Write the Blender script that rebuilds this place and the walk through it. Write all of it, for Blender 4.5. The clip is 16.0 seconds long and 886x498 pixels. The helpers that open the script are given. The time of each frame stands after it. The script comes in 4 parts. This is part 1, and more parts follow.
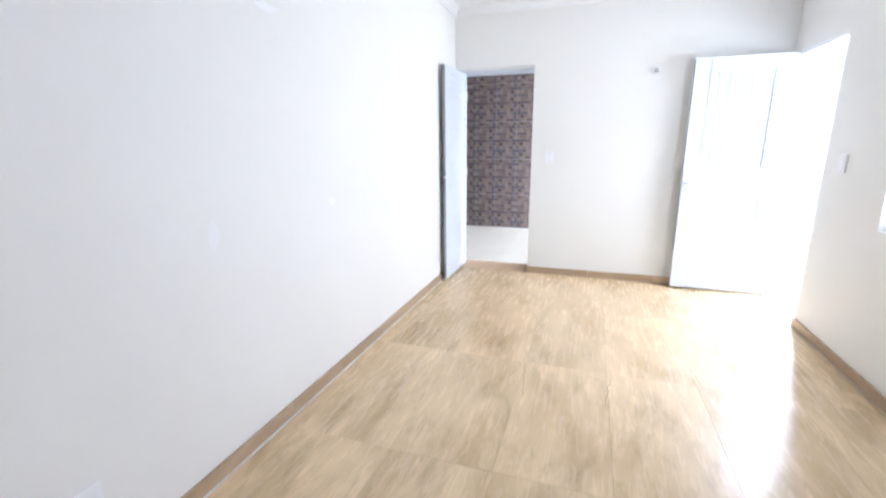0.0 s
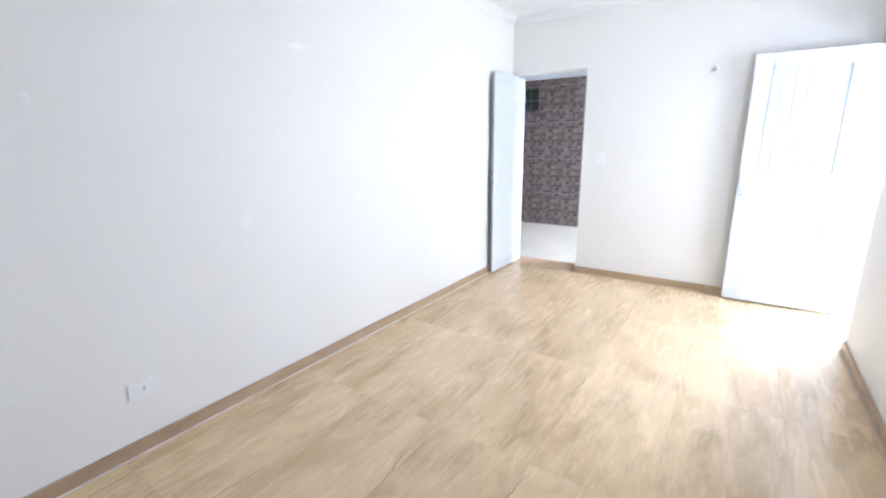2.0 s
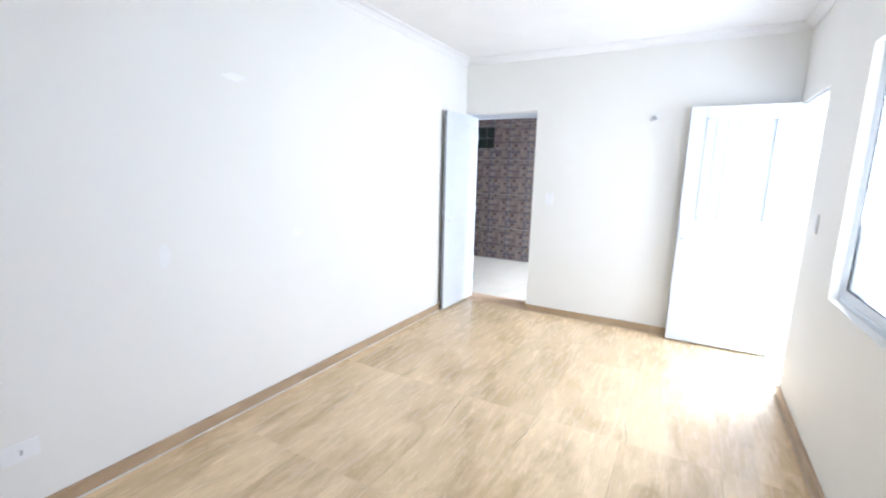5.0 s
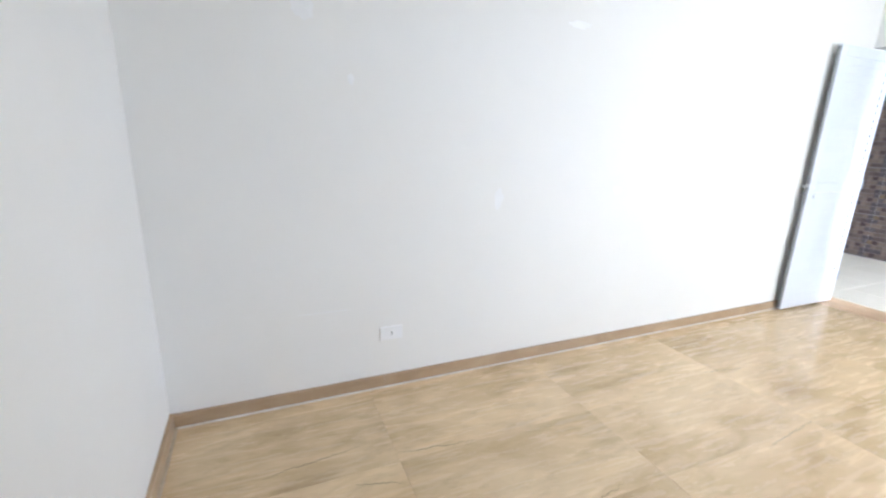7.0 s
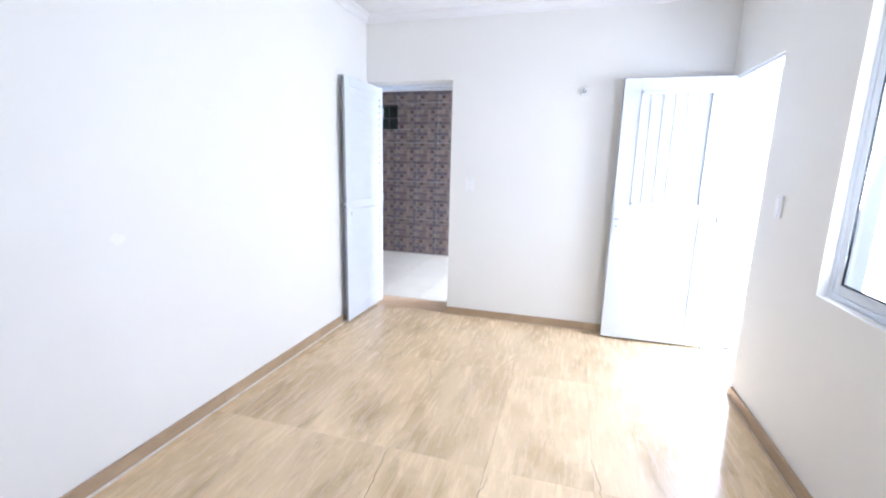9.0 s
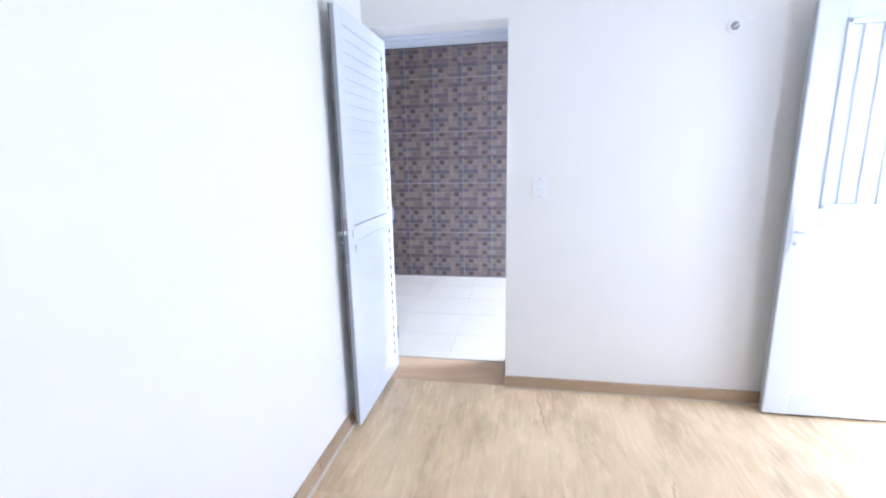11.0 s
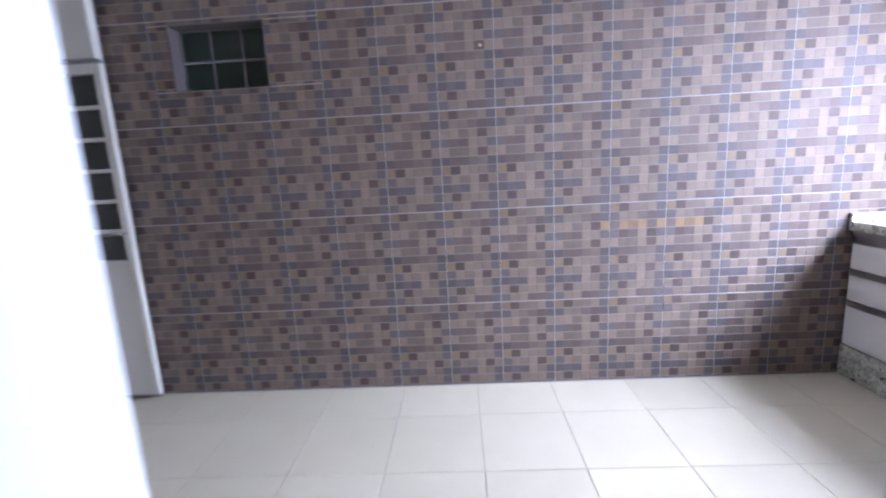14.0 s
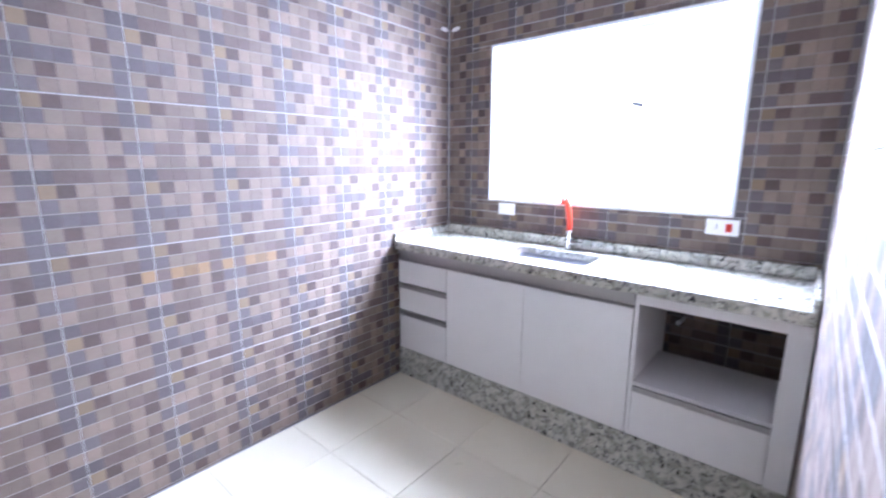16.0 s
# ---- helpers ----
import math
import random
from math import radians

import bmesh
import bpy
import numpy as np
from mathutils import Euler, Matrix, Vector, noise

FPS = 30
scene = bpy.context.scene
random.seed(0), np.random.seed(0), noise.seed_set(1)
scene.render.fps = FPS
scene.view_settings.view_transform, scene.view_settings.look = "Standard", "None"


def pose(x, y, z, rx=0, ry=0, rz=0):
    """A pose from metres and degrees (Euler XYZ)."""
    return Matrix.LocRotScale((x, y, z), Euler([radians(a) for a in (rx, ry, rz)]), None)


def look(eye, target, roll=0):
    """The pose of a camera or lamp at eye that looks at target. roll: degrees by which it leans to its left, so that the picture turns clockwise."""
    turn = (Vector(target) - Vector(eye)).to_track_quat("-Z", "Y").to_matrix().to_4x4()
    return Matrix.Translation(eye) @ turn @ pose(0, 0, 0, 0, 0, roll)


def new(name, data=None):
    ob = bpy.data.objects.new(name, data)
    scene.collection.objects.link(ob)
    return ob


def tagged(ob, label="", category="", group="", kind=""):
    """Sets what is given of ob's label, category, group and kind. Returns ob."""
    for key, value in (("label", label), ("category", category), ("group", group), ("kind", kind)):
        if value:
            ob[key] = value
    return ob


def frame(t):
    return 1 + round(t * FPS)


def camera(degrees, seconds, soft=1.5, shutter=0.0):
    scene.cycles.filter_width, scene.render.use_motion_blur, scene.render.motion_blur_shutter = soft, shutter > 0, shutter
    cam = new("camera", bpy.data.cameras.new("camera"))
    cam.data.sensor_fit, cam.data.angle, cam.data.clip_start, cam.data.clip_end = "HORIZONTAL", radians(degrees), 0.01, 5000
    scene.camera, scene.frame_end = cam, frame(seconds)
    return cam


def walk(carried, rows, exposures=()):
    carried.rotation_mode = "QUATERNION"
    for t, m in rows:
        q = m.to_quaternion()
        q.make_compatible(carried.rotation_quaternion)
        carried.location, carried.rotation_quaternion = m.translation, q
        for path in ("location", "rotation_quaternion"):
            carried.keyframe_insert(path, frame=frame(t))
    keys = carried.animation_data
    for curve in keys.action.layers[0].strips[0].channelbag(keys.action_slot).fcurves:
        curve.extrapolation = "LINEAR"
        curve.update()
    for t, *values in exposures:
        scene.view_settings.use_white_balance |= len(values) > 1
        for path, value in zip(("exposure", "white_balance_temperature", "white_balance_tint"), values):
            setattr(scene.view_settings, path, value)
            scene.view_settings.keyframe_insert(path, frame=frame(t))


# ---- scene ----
cam = camera(90.8, 16.0, 2.0, 0.5)
PATH = [
    (0, (0.029, -0.012, 1.365), (-0.591, 1.83, 0.894), -0.5),
    (0.5, (0.299, 0.097, 1.41), (-0.506, 1.894, 1.055), 0.1),
    (1, (0.463, 0.11, 1.422), (-0.445, 1.858, 1.077), -1.5),
    (1.5, (0.692, -0.032, 1.359), (-0.475, 1.508, 0.844), -0.3),
    (2, (0.833, -0.043, 1.418), (-0.259, 1.562, 0.936), -0.7),
    (2.5, (0.88, -0.02, 1.46), (-0.135, 1.662, 1.083), 0.5),
    (3, (0.892, -0.027, 1.479), (0.019, 1.743, 1.159), 0.4),
    (3.2, (0.845, 0.002, 1.454), (0.077, 1.824, 1.152), 2.1),
    (5.5, (0.886, 0.12, 1.473), (-0.269, 1.708, 1.093), 0.7),
    (6, (0.712, 0.081, 1.343), (-0.835, 1.287, 0.951), 1.3),
    (6.5, (0.746, 0.048, 1.36), (-1.06, 0.767, 0.89), 0.9),
    (7, (0.739, 0.066, 1.357), (-1.038, 0.83, 0.85), 1.6),
    (7.5, (0.722, 0.166, 1.402), (-0.753, 1.461, 1.018), 3.0),
    (8, (0.659, 0.369, 1.387), (-0.384, 2.047, 1.08), 4.1),
    (8.5, (0.579, 0.513, 1.424), (-0.162, 2.323, 1.005), 3.7),
    (8.7, (0.556, 0.608, 1.414), (-0.077, 2.464, 1.019), 2.4),
    (11, (-0.485, 2.074, 1.387), (-0.83, 4.001, 0.981), -1.2),
    (11.5, (-0.636, 2.498, 1.386), (-0.91, 4.435, 0.966), -3.2),
    (12, (-0.768, 2.919, 1.382), (-1.094, 4.848, 0.968), -2.7),
    (12.5, (-0.875, 3.333, 1.342), (-1.25, 5.242, 0.88), -1.7),
    (13, (-0.914, 3.715, 1.348), (-1.207, 5.649, 0.93), -5.0),
    (13.5, (-0.97, 4.121, 1.362), (-1.257, 6.062, 0.977), -4.6),
    (14, (-1.027, 4.495, 1.352), (-1.116, 6.46, 0.993), -3.1),
    (14.5, (-0.982, 4.773, 1.403), (-0.792, 6.721, 0.992), -3.7),
    (15, (-0.839, 4.968, 1.421), (-0.112, 6.792, 1.041), -2.5),
    (15.5, (-0.753, 5.048, 1.449), (0.474, 6.555, 0.977), -2.9),
    (16, (-0.726, 5.02, 1.454), (0.766, 6.29, 1.052), 0.0),
]
walk(cam, [(t, look(e, a, r)) for t, e, a, r in PATH],
     exposures=[(0.0, 1.36, 6000, 9), (3.2, 1.40, 5900, 9), (6.0, 1.44, 6050, 6), (7.0, 1.47, 6100, 6), (8.5, 1.33, 5900, 10), (11.0, 1.26, 5550, 12),
                (12.3, 1.18, 5500, 13), (13.2, 1.12, 5850, 14), (13.8, 0.90, 5800, 14), (14.3, 0.86, 6050, 13), (15.2, 1.12, 5800, 12), (16.0, 1.30, 5750, 12)])

# ---- light ----
world = bpy.data.worlds.new("world")
scene.world = world
world.use_nodes = True
wn = world.node_tree
sky = wn.nodes.new("ShaderNodeTexSky")
sky.sky_type = "NISHITA"
sky.sun_disc = False
sky.sun_elevation, sky.sun_rotation = radians(55), radians(243)
wn.nodes["Background"].inputs["Strength"].default_value = 0.12
wn.links.new(sky.outputs[0], wn.nodes["Background"].inputs["Color"])
sun = new("sun", bpy.data.lights.new("sun", "SUN"))
sun.data.energy, sun.data.angle, sun.data.color = 4.0, radians(2), (1.0, 0.96, 0.9)
sun.matrix_world = look((-5, -2.5, 8), (0, 0, 0))


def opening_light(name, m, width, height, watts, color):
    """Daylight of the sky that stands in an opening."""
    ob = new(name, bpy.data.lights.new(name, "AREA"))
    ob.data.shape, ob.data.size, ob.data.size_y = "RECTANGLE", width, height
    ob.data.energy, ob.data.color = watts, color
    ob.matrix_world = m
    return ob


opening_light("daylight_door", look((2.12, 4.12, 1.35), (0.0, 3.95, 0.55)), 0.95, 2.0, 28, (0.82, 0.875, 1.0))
opening_light("daylight_window", look((1.586, 2.63, 1.49), (0.0, 2.80, 1.55)), 0.62, 1.08, 9.5, (0.82, 0.875, 1.0))
opening_light("daylight_kitchen", look((2.25, 6.016, 2.06), (1.22, 6.016, 1.06)), 2.3, 1.3, 385, (0.735, 0.785, 1.0))

# ---- plan ----
XL, XR, YB, YF, ZC = -1.366, 1.555, -0.385, 4.58, 2.655
YN, YK, XK, XW, ZK = 4.95, 7.08, 1.76, -3.75, 2.66
DL, DR, DZ = -1.370, -0.56, 2.10          # doorway to the kitchen
EA, EB, EZ = 3.74, 4.50, 2.05             # outer door in the right wall
WA, WB, WZ0, WZ1 = 1.72, 3.00, 0.870, 2.115  # room window
KA, KB, KZ0, KZ1 = 5.308, 6.725, 1.184, 2.168  # kitchen window
BA, BB, BZ0, BZ1 = -2.63, -2.08, 1.868, 2.225  # glass blocks


# ---- materials ----
def material(name, color, rough=0.5, metal=0.0, second=None, scale=4.0, stretch=(1, 1, 1), amount=0.5, fine=60.0,
             bump=0.15, tone=0.0, spec=0.5, island=0.0):
    """Two-scale variation of colour, roughness and relief, in metres."""
    m = bpy.data.materials.new(name)
    m.use_nodes = True
    n, l = m.node_tree.nodes, m.node_tree.links
    b = n["Principled BSDF"]
    b.inputs["Metallic"].default_value = metal
    b.inputs["Specular IOR Level"].default_value = spec
    geo = n.new("ShaderNodeNewGeometry")
    mapping = n.new("ShaderNodeMapping")
    mapping.inputs["Scale"].default_value = stretch
    info = n.new("ShaderNodeObjectInfo")
    shift = n.new("ShaderNodeVectorMath")
    shift.operation = "SCALE"
    shift.inputs[0].default_value = (7.3, 3.1, 5.7)
    l.new(info.outputs["Random"], shift.inputs["Scale"])
    l.new(shift.outputs[0], mapping.inputs["Location"])
    l.new(geo.outputs["Position"], mapping.inputs["Vector"])
    big = n.new("ShaderNodeTexNoise")
    big.inputs["Scale"].default_value, big.inputs["Detail"].default_value = scale, 5
    big.inputs["Roughness"].default_value = 0.6
    l.new(mapping.outputs[0], big.inputs["Vector"])
    small = n.new("ShaderNodeTexNoise")
    small.inputs["Scale"].default_value, small.inputs["Detail"].default_value = fine, 3
    l.new(mapping.outputs[0], small.inputs["Vector"])
    ramp = n.new("ShaderNodeMapRange")
    ramp.inputs["From Min"].default_value, ramp.inputs["From Max"].default_value = 0.35, 0.68
    ramp.inputs["To Max"].default_value = amount
    l.new(big.outputs[0], ramp.inputs["Value"])
    mix = n.new("ShaderNodeMix")
    mix.data_type = "RGBA"
    second = second or tuple(c * 0.86 for c in color)
    mix.inputs[6].default_value, mix.inputs[7].default_value = (*color, 1), (*second, 1)
    l.new(ramp.outputs[0], mix.inputs[0])
    hsv = n.new("ShaderNodeHueSaturation")
    tint = n.new("ShaderNodeMapRange")
    tint.inputs["To Min"].default_value, tint.inputs["To Max"].default_value = 1 - tone, 1 + tone
    l.new(info.outputs["Random"], tint.inputs["Value"])
    l.new(mix.outputs[2], hsv.inputs["Color"])
    if island:
        each = n.new("ShaderNodeMapRange")
        each.inputs["To Min"].default_value, each.inputs["To Max"].default_value = 1 - island, 1 + island
        l.new(geo.outputs["Random Per Island"], each.inputs["Value"])
        both = n.new("ShaderNodeMath")
        both.operation = "MULTIPLY"
        l.new(tint.outputs[0], both.inputs[0]), l.new(each.outputs[0], both.inputs[1])
        l.new(both.outputs[0], hsv.inputs["Value"])
    else:
        l.new(tint.outputs[0], hsv.inputs["Value"])
    l.new(hsv.outputs[0], b.inputs["Base Color"])
    gloss = n.new("ShaderNodeMapRange")
    gloss.inputs["To Min"].default_value, gloss.inputs["To Max"].default_value = rough * 0.8, min(1, rough * 1.25)
    l.new(small.outputs[0], gloss.inputs["Value"])
    l.new(gloss.outputs[0], b.inputs["Roughness"])
    if bump:
        bn = n.new("ShaderNodeBump")
        bn.inputs["Strength"].default_value, bn.inputs["Distance"].default_value = bump, 0.002
        l.new(small.outputs[0], bn.inputs["Height"])
        l.new(bn.outputs[0], b.inputs["Normal"])
    return m


def wood_tile(name, along, light, mid, dark, rough=0.34):
    """Printed wood grain that runs along one axis, with knots and brown clouds."""
    m = bpy.data.materials.new(name)
    m.use_nodes = True
    n, l = m.node_tree.nodes, m.node_tree.links
    b = n["Principled BSDF"]
    geo, info = n.new("ShaderNodeNewGeometry"), n.new("ShaderNodeObjectInfo")
    shift = n.new("ShaderNodeVectorMath")
    shift.operation = "SCALE"
    shift.inputs[0].default_value = (9.1, 13.7, 4.3)
    l.new(info.outputs["Random"], shift.inputs["Scale"])

    def layer(scale, stretch, detail, distortion, lo, hi):
        mp = n.new("ShaderNodeMapping")
        across = tuple(stretch if (a == along) else 1.0 for a in range(3))
        mp.inputs["Scale"].default_value = across
        l.new(geo.outputs["Position"], mp.inputs["Vector"])
        l.new(shift.outputs[0], mp.inputs["Location"])
        t = n.new("ShaderNodeTexNoise")
        t.inputs["Scale"].default_value, t.inputs["Detail"].default_value = scale, detail
        t.inputs["Distortion"].default_value, t.inputs["Roughness"].default_value = distortion, 0.62
        l.new(mp.outputs[0], t.inputs["Vector"])
        r = n.new("ShaderNodeMapRange")
        r.inputs["From Min"].default_value, r.inputs["From Max"].default_value = lo, hi
        l.new(t.outputs[0], r.inputs["Value"])
        return r

    clouds = layer(3.2, 0.50, 8, 0.5, 0.40, 0.68)
    grain = layer(42.0, 0.10, 7, 0.5, 0.40, 0.68)
    smudges = layer(6.5, 0.34, 6, 0.4, 0.52, 0.72)
    flecks = layer(17.0, 0.20, 9, 0.6, 0.57, 0.70)
    pale = layer(12.0, 0.24, 8, 0.5, 0.50, 0.66)
    color = None
    for fac, col, weight in ((clouds, mid, 0.70), (grain, mid, 0.20), (smudges, dark, 0.42), (flecks, dark, 0.22), (pale, tuple(min(1, c * 1.16) for c in light), 0.38)):
        mul = n.new("ShaderNodeMath")
        mul.operation = "MULTIPLY"
        mul.inputs[1].default_value = weight
        l.new(fac.outputs[0], mul.inputs[0])
        mix = n.new("ShaderNodeMix")
        mix.data_type = "RGBA"
        mix.inputs[7].default_value = (*col, 1)
        if color is None:
            mix.inputs[6].default_value = (*light, 1)
        else:
            l.new(color, mix.inputs[6])
        l.new(mul.outputs[0], mix.inputs[0])
        color = mix.outputs[2]
    hsv, tint = n.new("ShaderNodeHueSaturation"), n.new("ShaderNodeMapRange")
    tint.inputs["To Min"].default_value, tint.inputs["To Max"].default_value = 0.93, 1.06
    l.new(info.outputs["Random"], tint.inputs["Value"])
    l.new(tint.outputs[0], hsv.inputs["Value"])
    l.new(color, hsv.inputs["Color"])
    l.new(hsv.outputs[0], b.inputs["Base Color"])
    gr = n.new("ShaderNodeMapRange")
    gr.inputs["To Min"].default_value, gr.inputs["To Max"].default_value = rough * 0.85, rough * 1.3
    l.new(grain.outputs[0], gr.inputs["Value"])
    l.new(gr.outputs[0], b.inputs["Roughness"])
    bn = n.new("ShaderNodeBump")
    bn.inputs["Strength"].default_value, bn.inputs["Distance"].default_value = 0.12, 0.001
    l.new(grain.outputs[0], bn.inputs["Height"])
    l.new(bn.outputs[0], b.inputs["Normal"])
    return m


def granite_material(name):
    m = bpy.data.materials.new(name)
    m.use_nodes = True
    n, l = m.node_tree.nodes, m.node_tree.links
    b = n["Principled BSDF"]
    geo = n.new("ShaderNodeNewGeometry")

    def noise_range(scale, detail, lo, hi):
        t = n.new("ShaderNodeTexNoise")
        t.inputs["Scale"].default_value, t.inputs["Detail"].default_value = scale, detail
        t.inputs["Distortion"].default_value = 0.7
        l.new(geo.outputs["Position"], t.inputs["Vector"])
        r = n.new("ShaderNodeMapRange")
        r.inputs["From Min"].default_value, r.inputs["From Max"].default_value = lo, hi
        l.new(t.outputs[0], r.inputs["Value"])
        return r.outputs[0]

    color = None
    for fac, col in ((noise_range(22, 4, 0.42, 0.6), (0.36, 0.36, 0.30)), (noise_range(48, 3, 0.55, 0.63), (0.20, 0.20, 0.19)),
                     (noise_range(30, 5, 0.62, 0.67), (0.045, 0.045, 0.045)), (noise_range(12, 3, 0.6, 0.75), (0.70, 0.68, 0.60))):
        mix = n.new("ShaderNodeMix")
        mix.data_type = "RGBA"
        mix.inputs[7].default_value = (*col, 1)
        if color is None:
            mix.inputs[6].default_value = (0.60, 0.60, 0.53, 1)
        else:
            l.new(color, mix.inputs[6])
        l.new(fac, mix.inputs[0])
        color = mix.outputs[2]
    l.new(color, b.inputs["Base Color"])
    b.inputs["Roughness"].default_value = 0.16
    return m


def glass_material(name, color, rough=0.0):
    m = bpy.data.materials.new(name)
    m.use_nodes = True
    b = m.node_tree.nodes["Principled BSDF"]
    b.inputs["Base Color"].default_value = (*color, 1)
    b.inputs["Transmission Weight"].default_value = 1.0
    b.inputs["Roughness"].default_value = rough
    b.inputs["IOR"].default_value = 1.5
    return m


paint = material("wall_paint", (0.868, 0.857, 0.822), 0.62, second=(0.842, 0.828, 0.786), scale=1.3, amount=0.7, fine=160, bump=0.05)
ceiling_paint = material("ceiling_paint", (0.86, 0.85, 0.84), 0.8, scale=1.5, amount=0.4, fine=120, bump=0.05)
filler = material("wall_filler_and_patch", (0.93, 0.93, 0.92), 0.7, scale=6, amount=0.5)
plank = wood_tile("wood_look_tile", 1, (0.79, 0.605, 0.375), (0.50, 0.35, 0.185), (0.25, 0.165, 0.08), 0.25)
skirt_y = wood_tile("wood_look_skirting", 1, (0.50, 0.37, 0.235), (0.38, 0.255, 0.15), (0.26, 0.16, 0.08))
skirt_x = wood_tile("wood_look_skirting_across", 0, (0.50, 0.37, 0.235), (0.38, 0.255, 0.15), (0.26, 0.16, 0.08))
sill_wood = wood_tile("wood_look_threshold", 0, (0.60, 0.42, 0.25), (0.50, 0.33, 0.18), (0.34, 0.21, 0.10))
floor_grout = material("floor_grout", (0.46, 0.35, 0.215), 0.9, scale=9, fine=200)
tile_grout = material("kitchen_floor_grout", (0.50, 0.46, 0.38), 0.9, scale=6, second=(0.36, 0.32, 0.26), amount=0.8, fine=200)
cream = material("cream_floor_tile", (0.665, 0.620, 0.485), 0.3, second=(0.625, 0.572, 0.435), scale=3, amount=0.6, fine=9, bump=0.0, tone=0.025)
wall_grout = material("wall_tile_grout", (0.42, 0.42, 0.43), 0.7, scale=8, fine=150)
silicone = material("white_silicone", (0.88, 0.86, 0.82), 0.5, scale=14, second=(0.62, 0.54, 0.44), amount=0.7)
brown_filler = material("brown_joint_filler", (0.60, 0.50, 0.37), 0.6, scale=20, second=(0.46, 0.37, 0.26), amount=0.8)


def mosaic_material(name, color, second):
    """Printed cell under a thin uneven glaze."""
    k = (1.00, 0.96, 0.93)
    m = material(name, tuple(c * f for c, f in zip(color, k)), 0.76, second=tuple(c * f for c, f in zip(second, k)), scale=16, amount=0.8,
                 fine=110, bump=0.25, tone=0.04, spec=0.75, island=0.26)
    return m


mosaic = [
    mosaic_material("mosaic_beige", (0.194, 0.150, 0.122), (0.156, 0.116, 0.094)),
    mosaic_material("mosaic_slate", (0.102, 0.090, 0.094), (0.082, 0.071, 0.074)),
    mosaic_material("mosaic_umber", (0.064, 0.043, 0.037), (0.084, 0.057, 0.049)),
    mosaic_material("mosaic_ochre", (0.190, 0.137, 0.082), (0.160, 0.114, 0.071)),
    # groove colour raised above the cells to paint in glints along the rows
    material("mosaic_groove_glint", (0.235, 0.208, 0.192), 0.3, scale=20, fine=150, bump=0.0),
    mosaic_material("mosaic_brown", (0.120, 0.088, 0.076), (0.098, 0.072, 0.063)),
    mosaic_material("mosaic_pale", (0.228, 0.178, 0.143), (0.188, 0.142, 0.113)),
    mosaic_material("mosaic_stain", (0.265, 0.18, 0.095), (0.20, 0.122, 0.060)),
]
granite = granite_material("speckled_granite")
laminate = material("white_laminate", (0.84, 0.83, 0.81), 0.38, scale=3, amount=0.25, fine=220, bump=0.03)
carcass = material("white_melamine", (0.70, 0.69, 0.68), 0.5, scale=3, amount=0.3, fine=200, bump=0.03)
aluminium = material("brushed_aluminium", (0.40, 0.385, 0.38), 0.38, 0.8, scale=5, stretch=(1, 0.05, 1), fine=240, bump=0.05)
white_metal = material("white_enamelled_metal", (0.735, 0.775, 0.825), 0.3, scale=2, amount=0.3, fine=90, bump=0.03)
grey_metal = material("grey_edge_metal", (0.42, 0.44, 0.47), 0.4, 0.3, scale=6, fine=90, bump=0.03)
cream_metal = material("cream_painted_metal", (0.70, 0.69, 0.62), 0.4, scale=3, amount=0.4, fine=90, bump=0.04)
white_plastic = material("white_plastic", (0.90, 0.90, 0.90), 0.32, scale=8, amount=0.2, fine=200, bump=0.0)
grey_plastic = material("grey_plastic", (0.35, 0.36, 0.37), 0.4, scale=9, amount=0.3, fine=200, bump=0.0)
red_plastic = material("red_plastic", (0.62, 0.03, 0.02), 0.35, scale=9, amount=0.3, fine=200, bump=0.0)
hose_red = material("red_rubber_hose", (0.75, 0.07, 0.03), 0.35, second=(0.62, 0.05, 0.02), scale=20, fine=120, bump=0.05)
rubber = material("black_rubber", (0.02, 0.02, 0.022), 0.6, scale=20, fine=200)
chrome = material("chrome", (0.80, 0.81, 0.83), 0.09, 1.0, scale=5, amount=0.1, fine=60, bump=0.0)
steel = material("stainless_steel", (0.30, 0.305, 0.345), 0.42, 1.0, scale=8, stretch=(1, 0.1, 1), amount=0.3, fine=200, bump=0.03)
concrete = material("outdoor_concrete", (0.42, 0.41, 0.38), 0.85, scale=1.2, amount=0.8, fine=40, bump=0.4)
plaster_out = material("outdoor_plaster", (0.80, 0.79, 0.77), 0.85, scale=1.5, amount=0.6, fine=60, bump=0.3)
clear = glass_material("clear_glass", (0.97, 0.99, 0.98))
frosted = material("frosted_white_glass", (0.70, 0.74, 0.78), 0.25, scale=20, amount=0.2, fine=160, bump=0.2)
block_glass = glass_material("green_block_glass", (0.42, 0.55, 0.48), 0.12)
dark_glass = glass_material("dim_wired_glass", (0.55, 0.60, 0.56), 0.18)


# ---- building helpers ----
def thing(name, at, label="", category="", group="", kind=""):
    ob = new(name)
    ob.empty_display_size = 0.1
    ob.location = at
    return tagged(ob, label, category, group, kind)


def part(name, bm, mat, parent=None, label="", smooth=False):
    me = bpy.data.meshes.new(name)
    bm.to_mesh(me)
    bm.free()
    for one in (mat if isinstance(mat, (list, tuple)) else (mat,)):
        me.materials.append(one)
    if smooth:
        me.shade_smooth()
    ob = new(name, me)
    if parent is not None:
        ob.parent = parent
        origin = parent.location if parent.parent is None else Vector((0, 0, 0))
        ob.matrix_parent_inverse = Matrix.Translation(-Vector(origin))
    if label:
        ob["label"] = label
    return ob


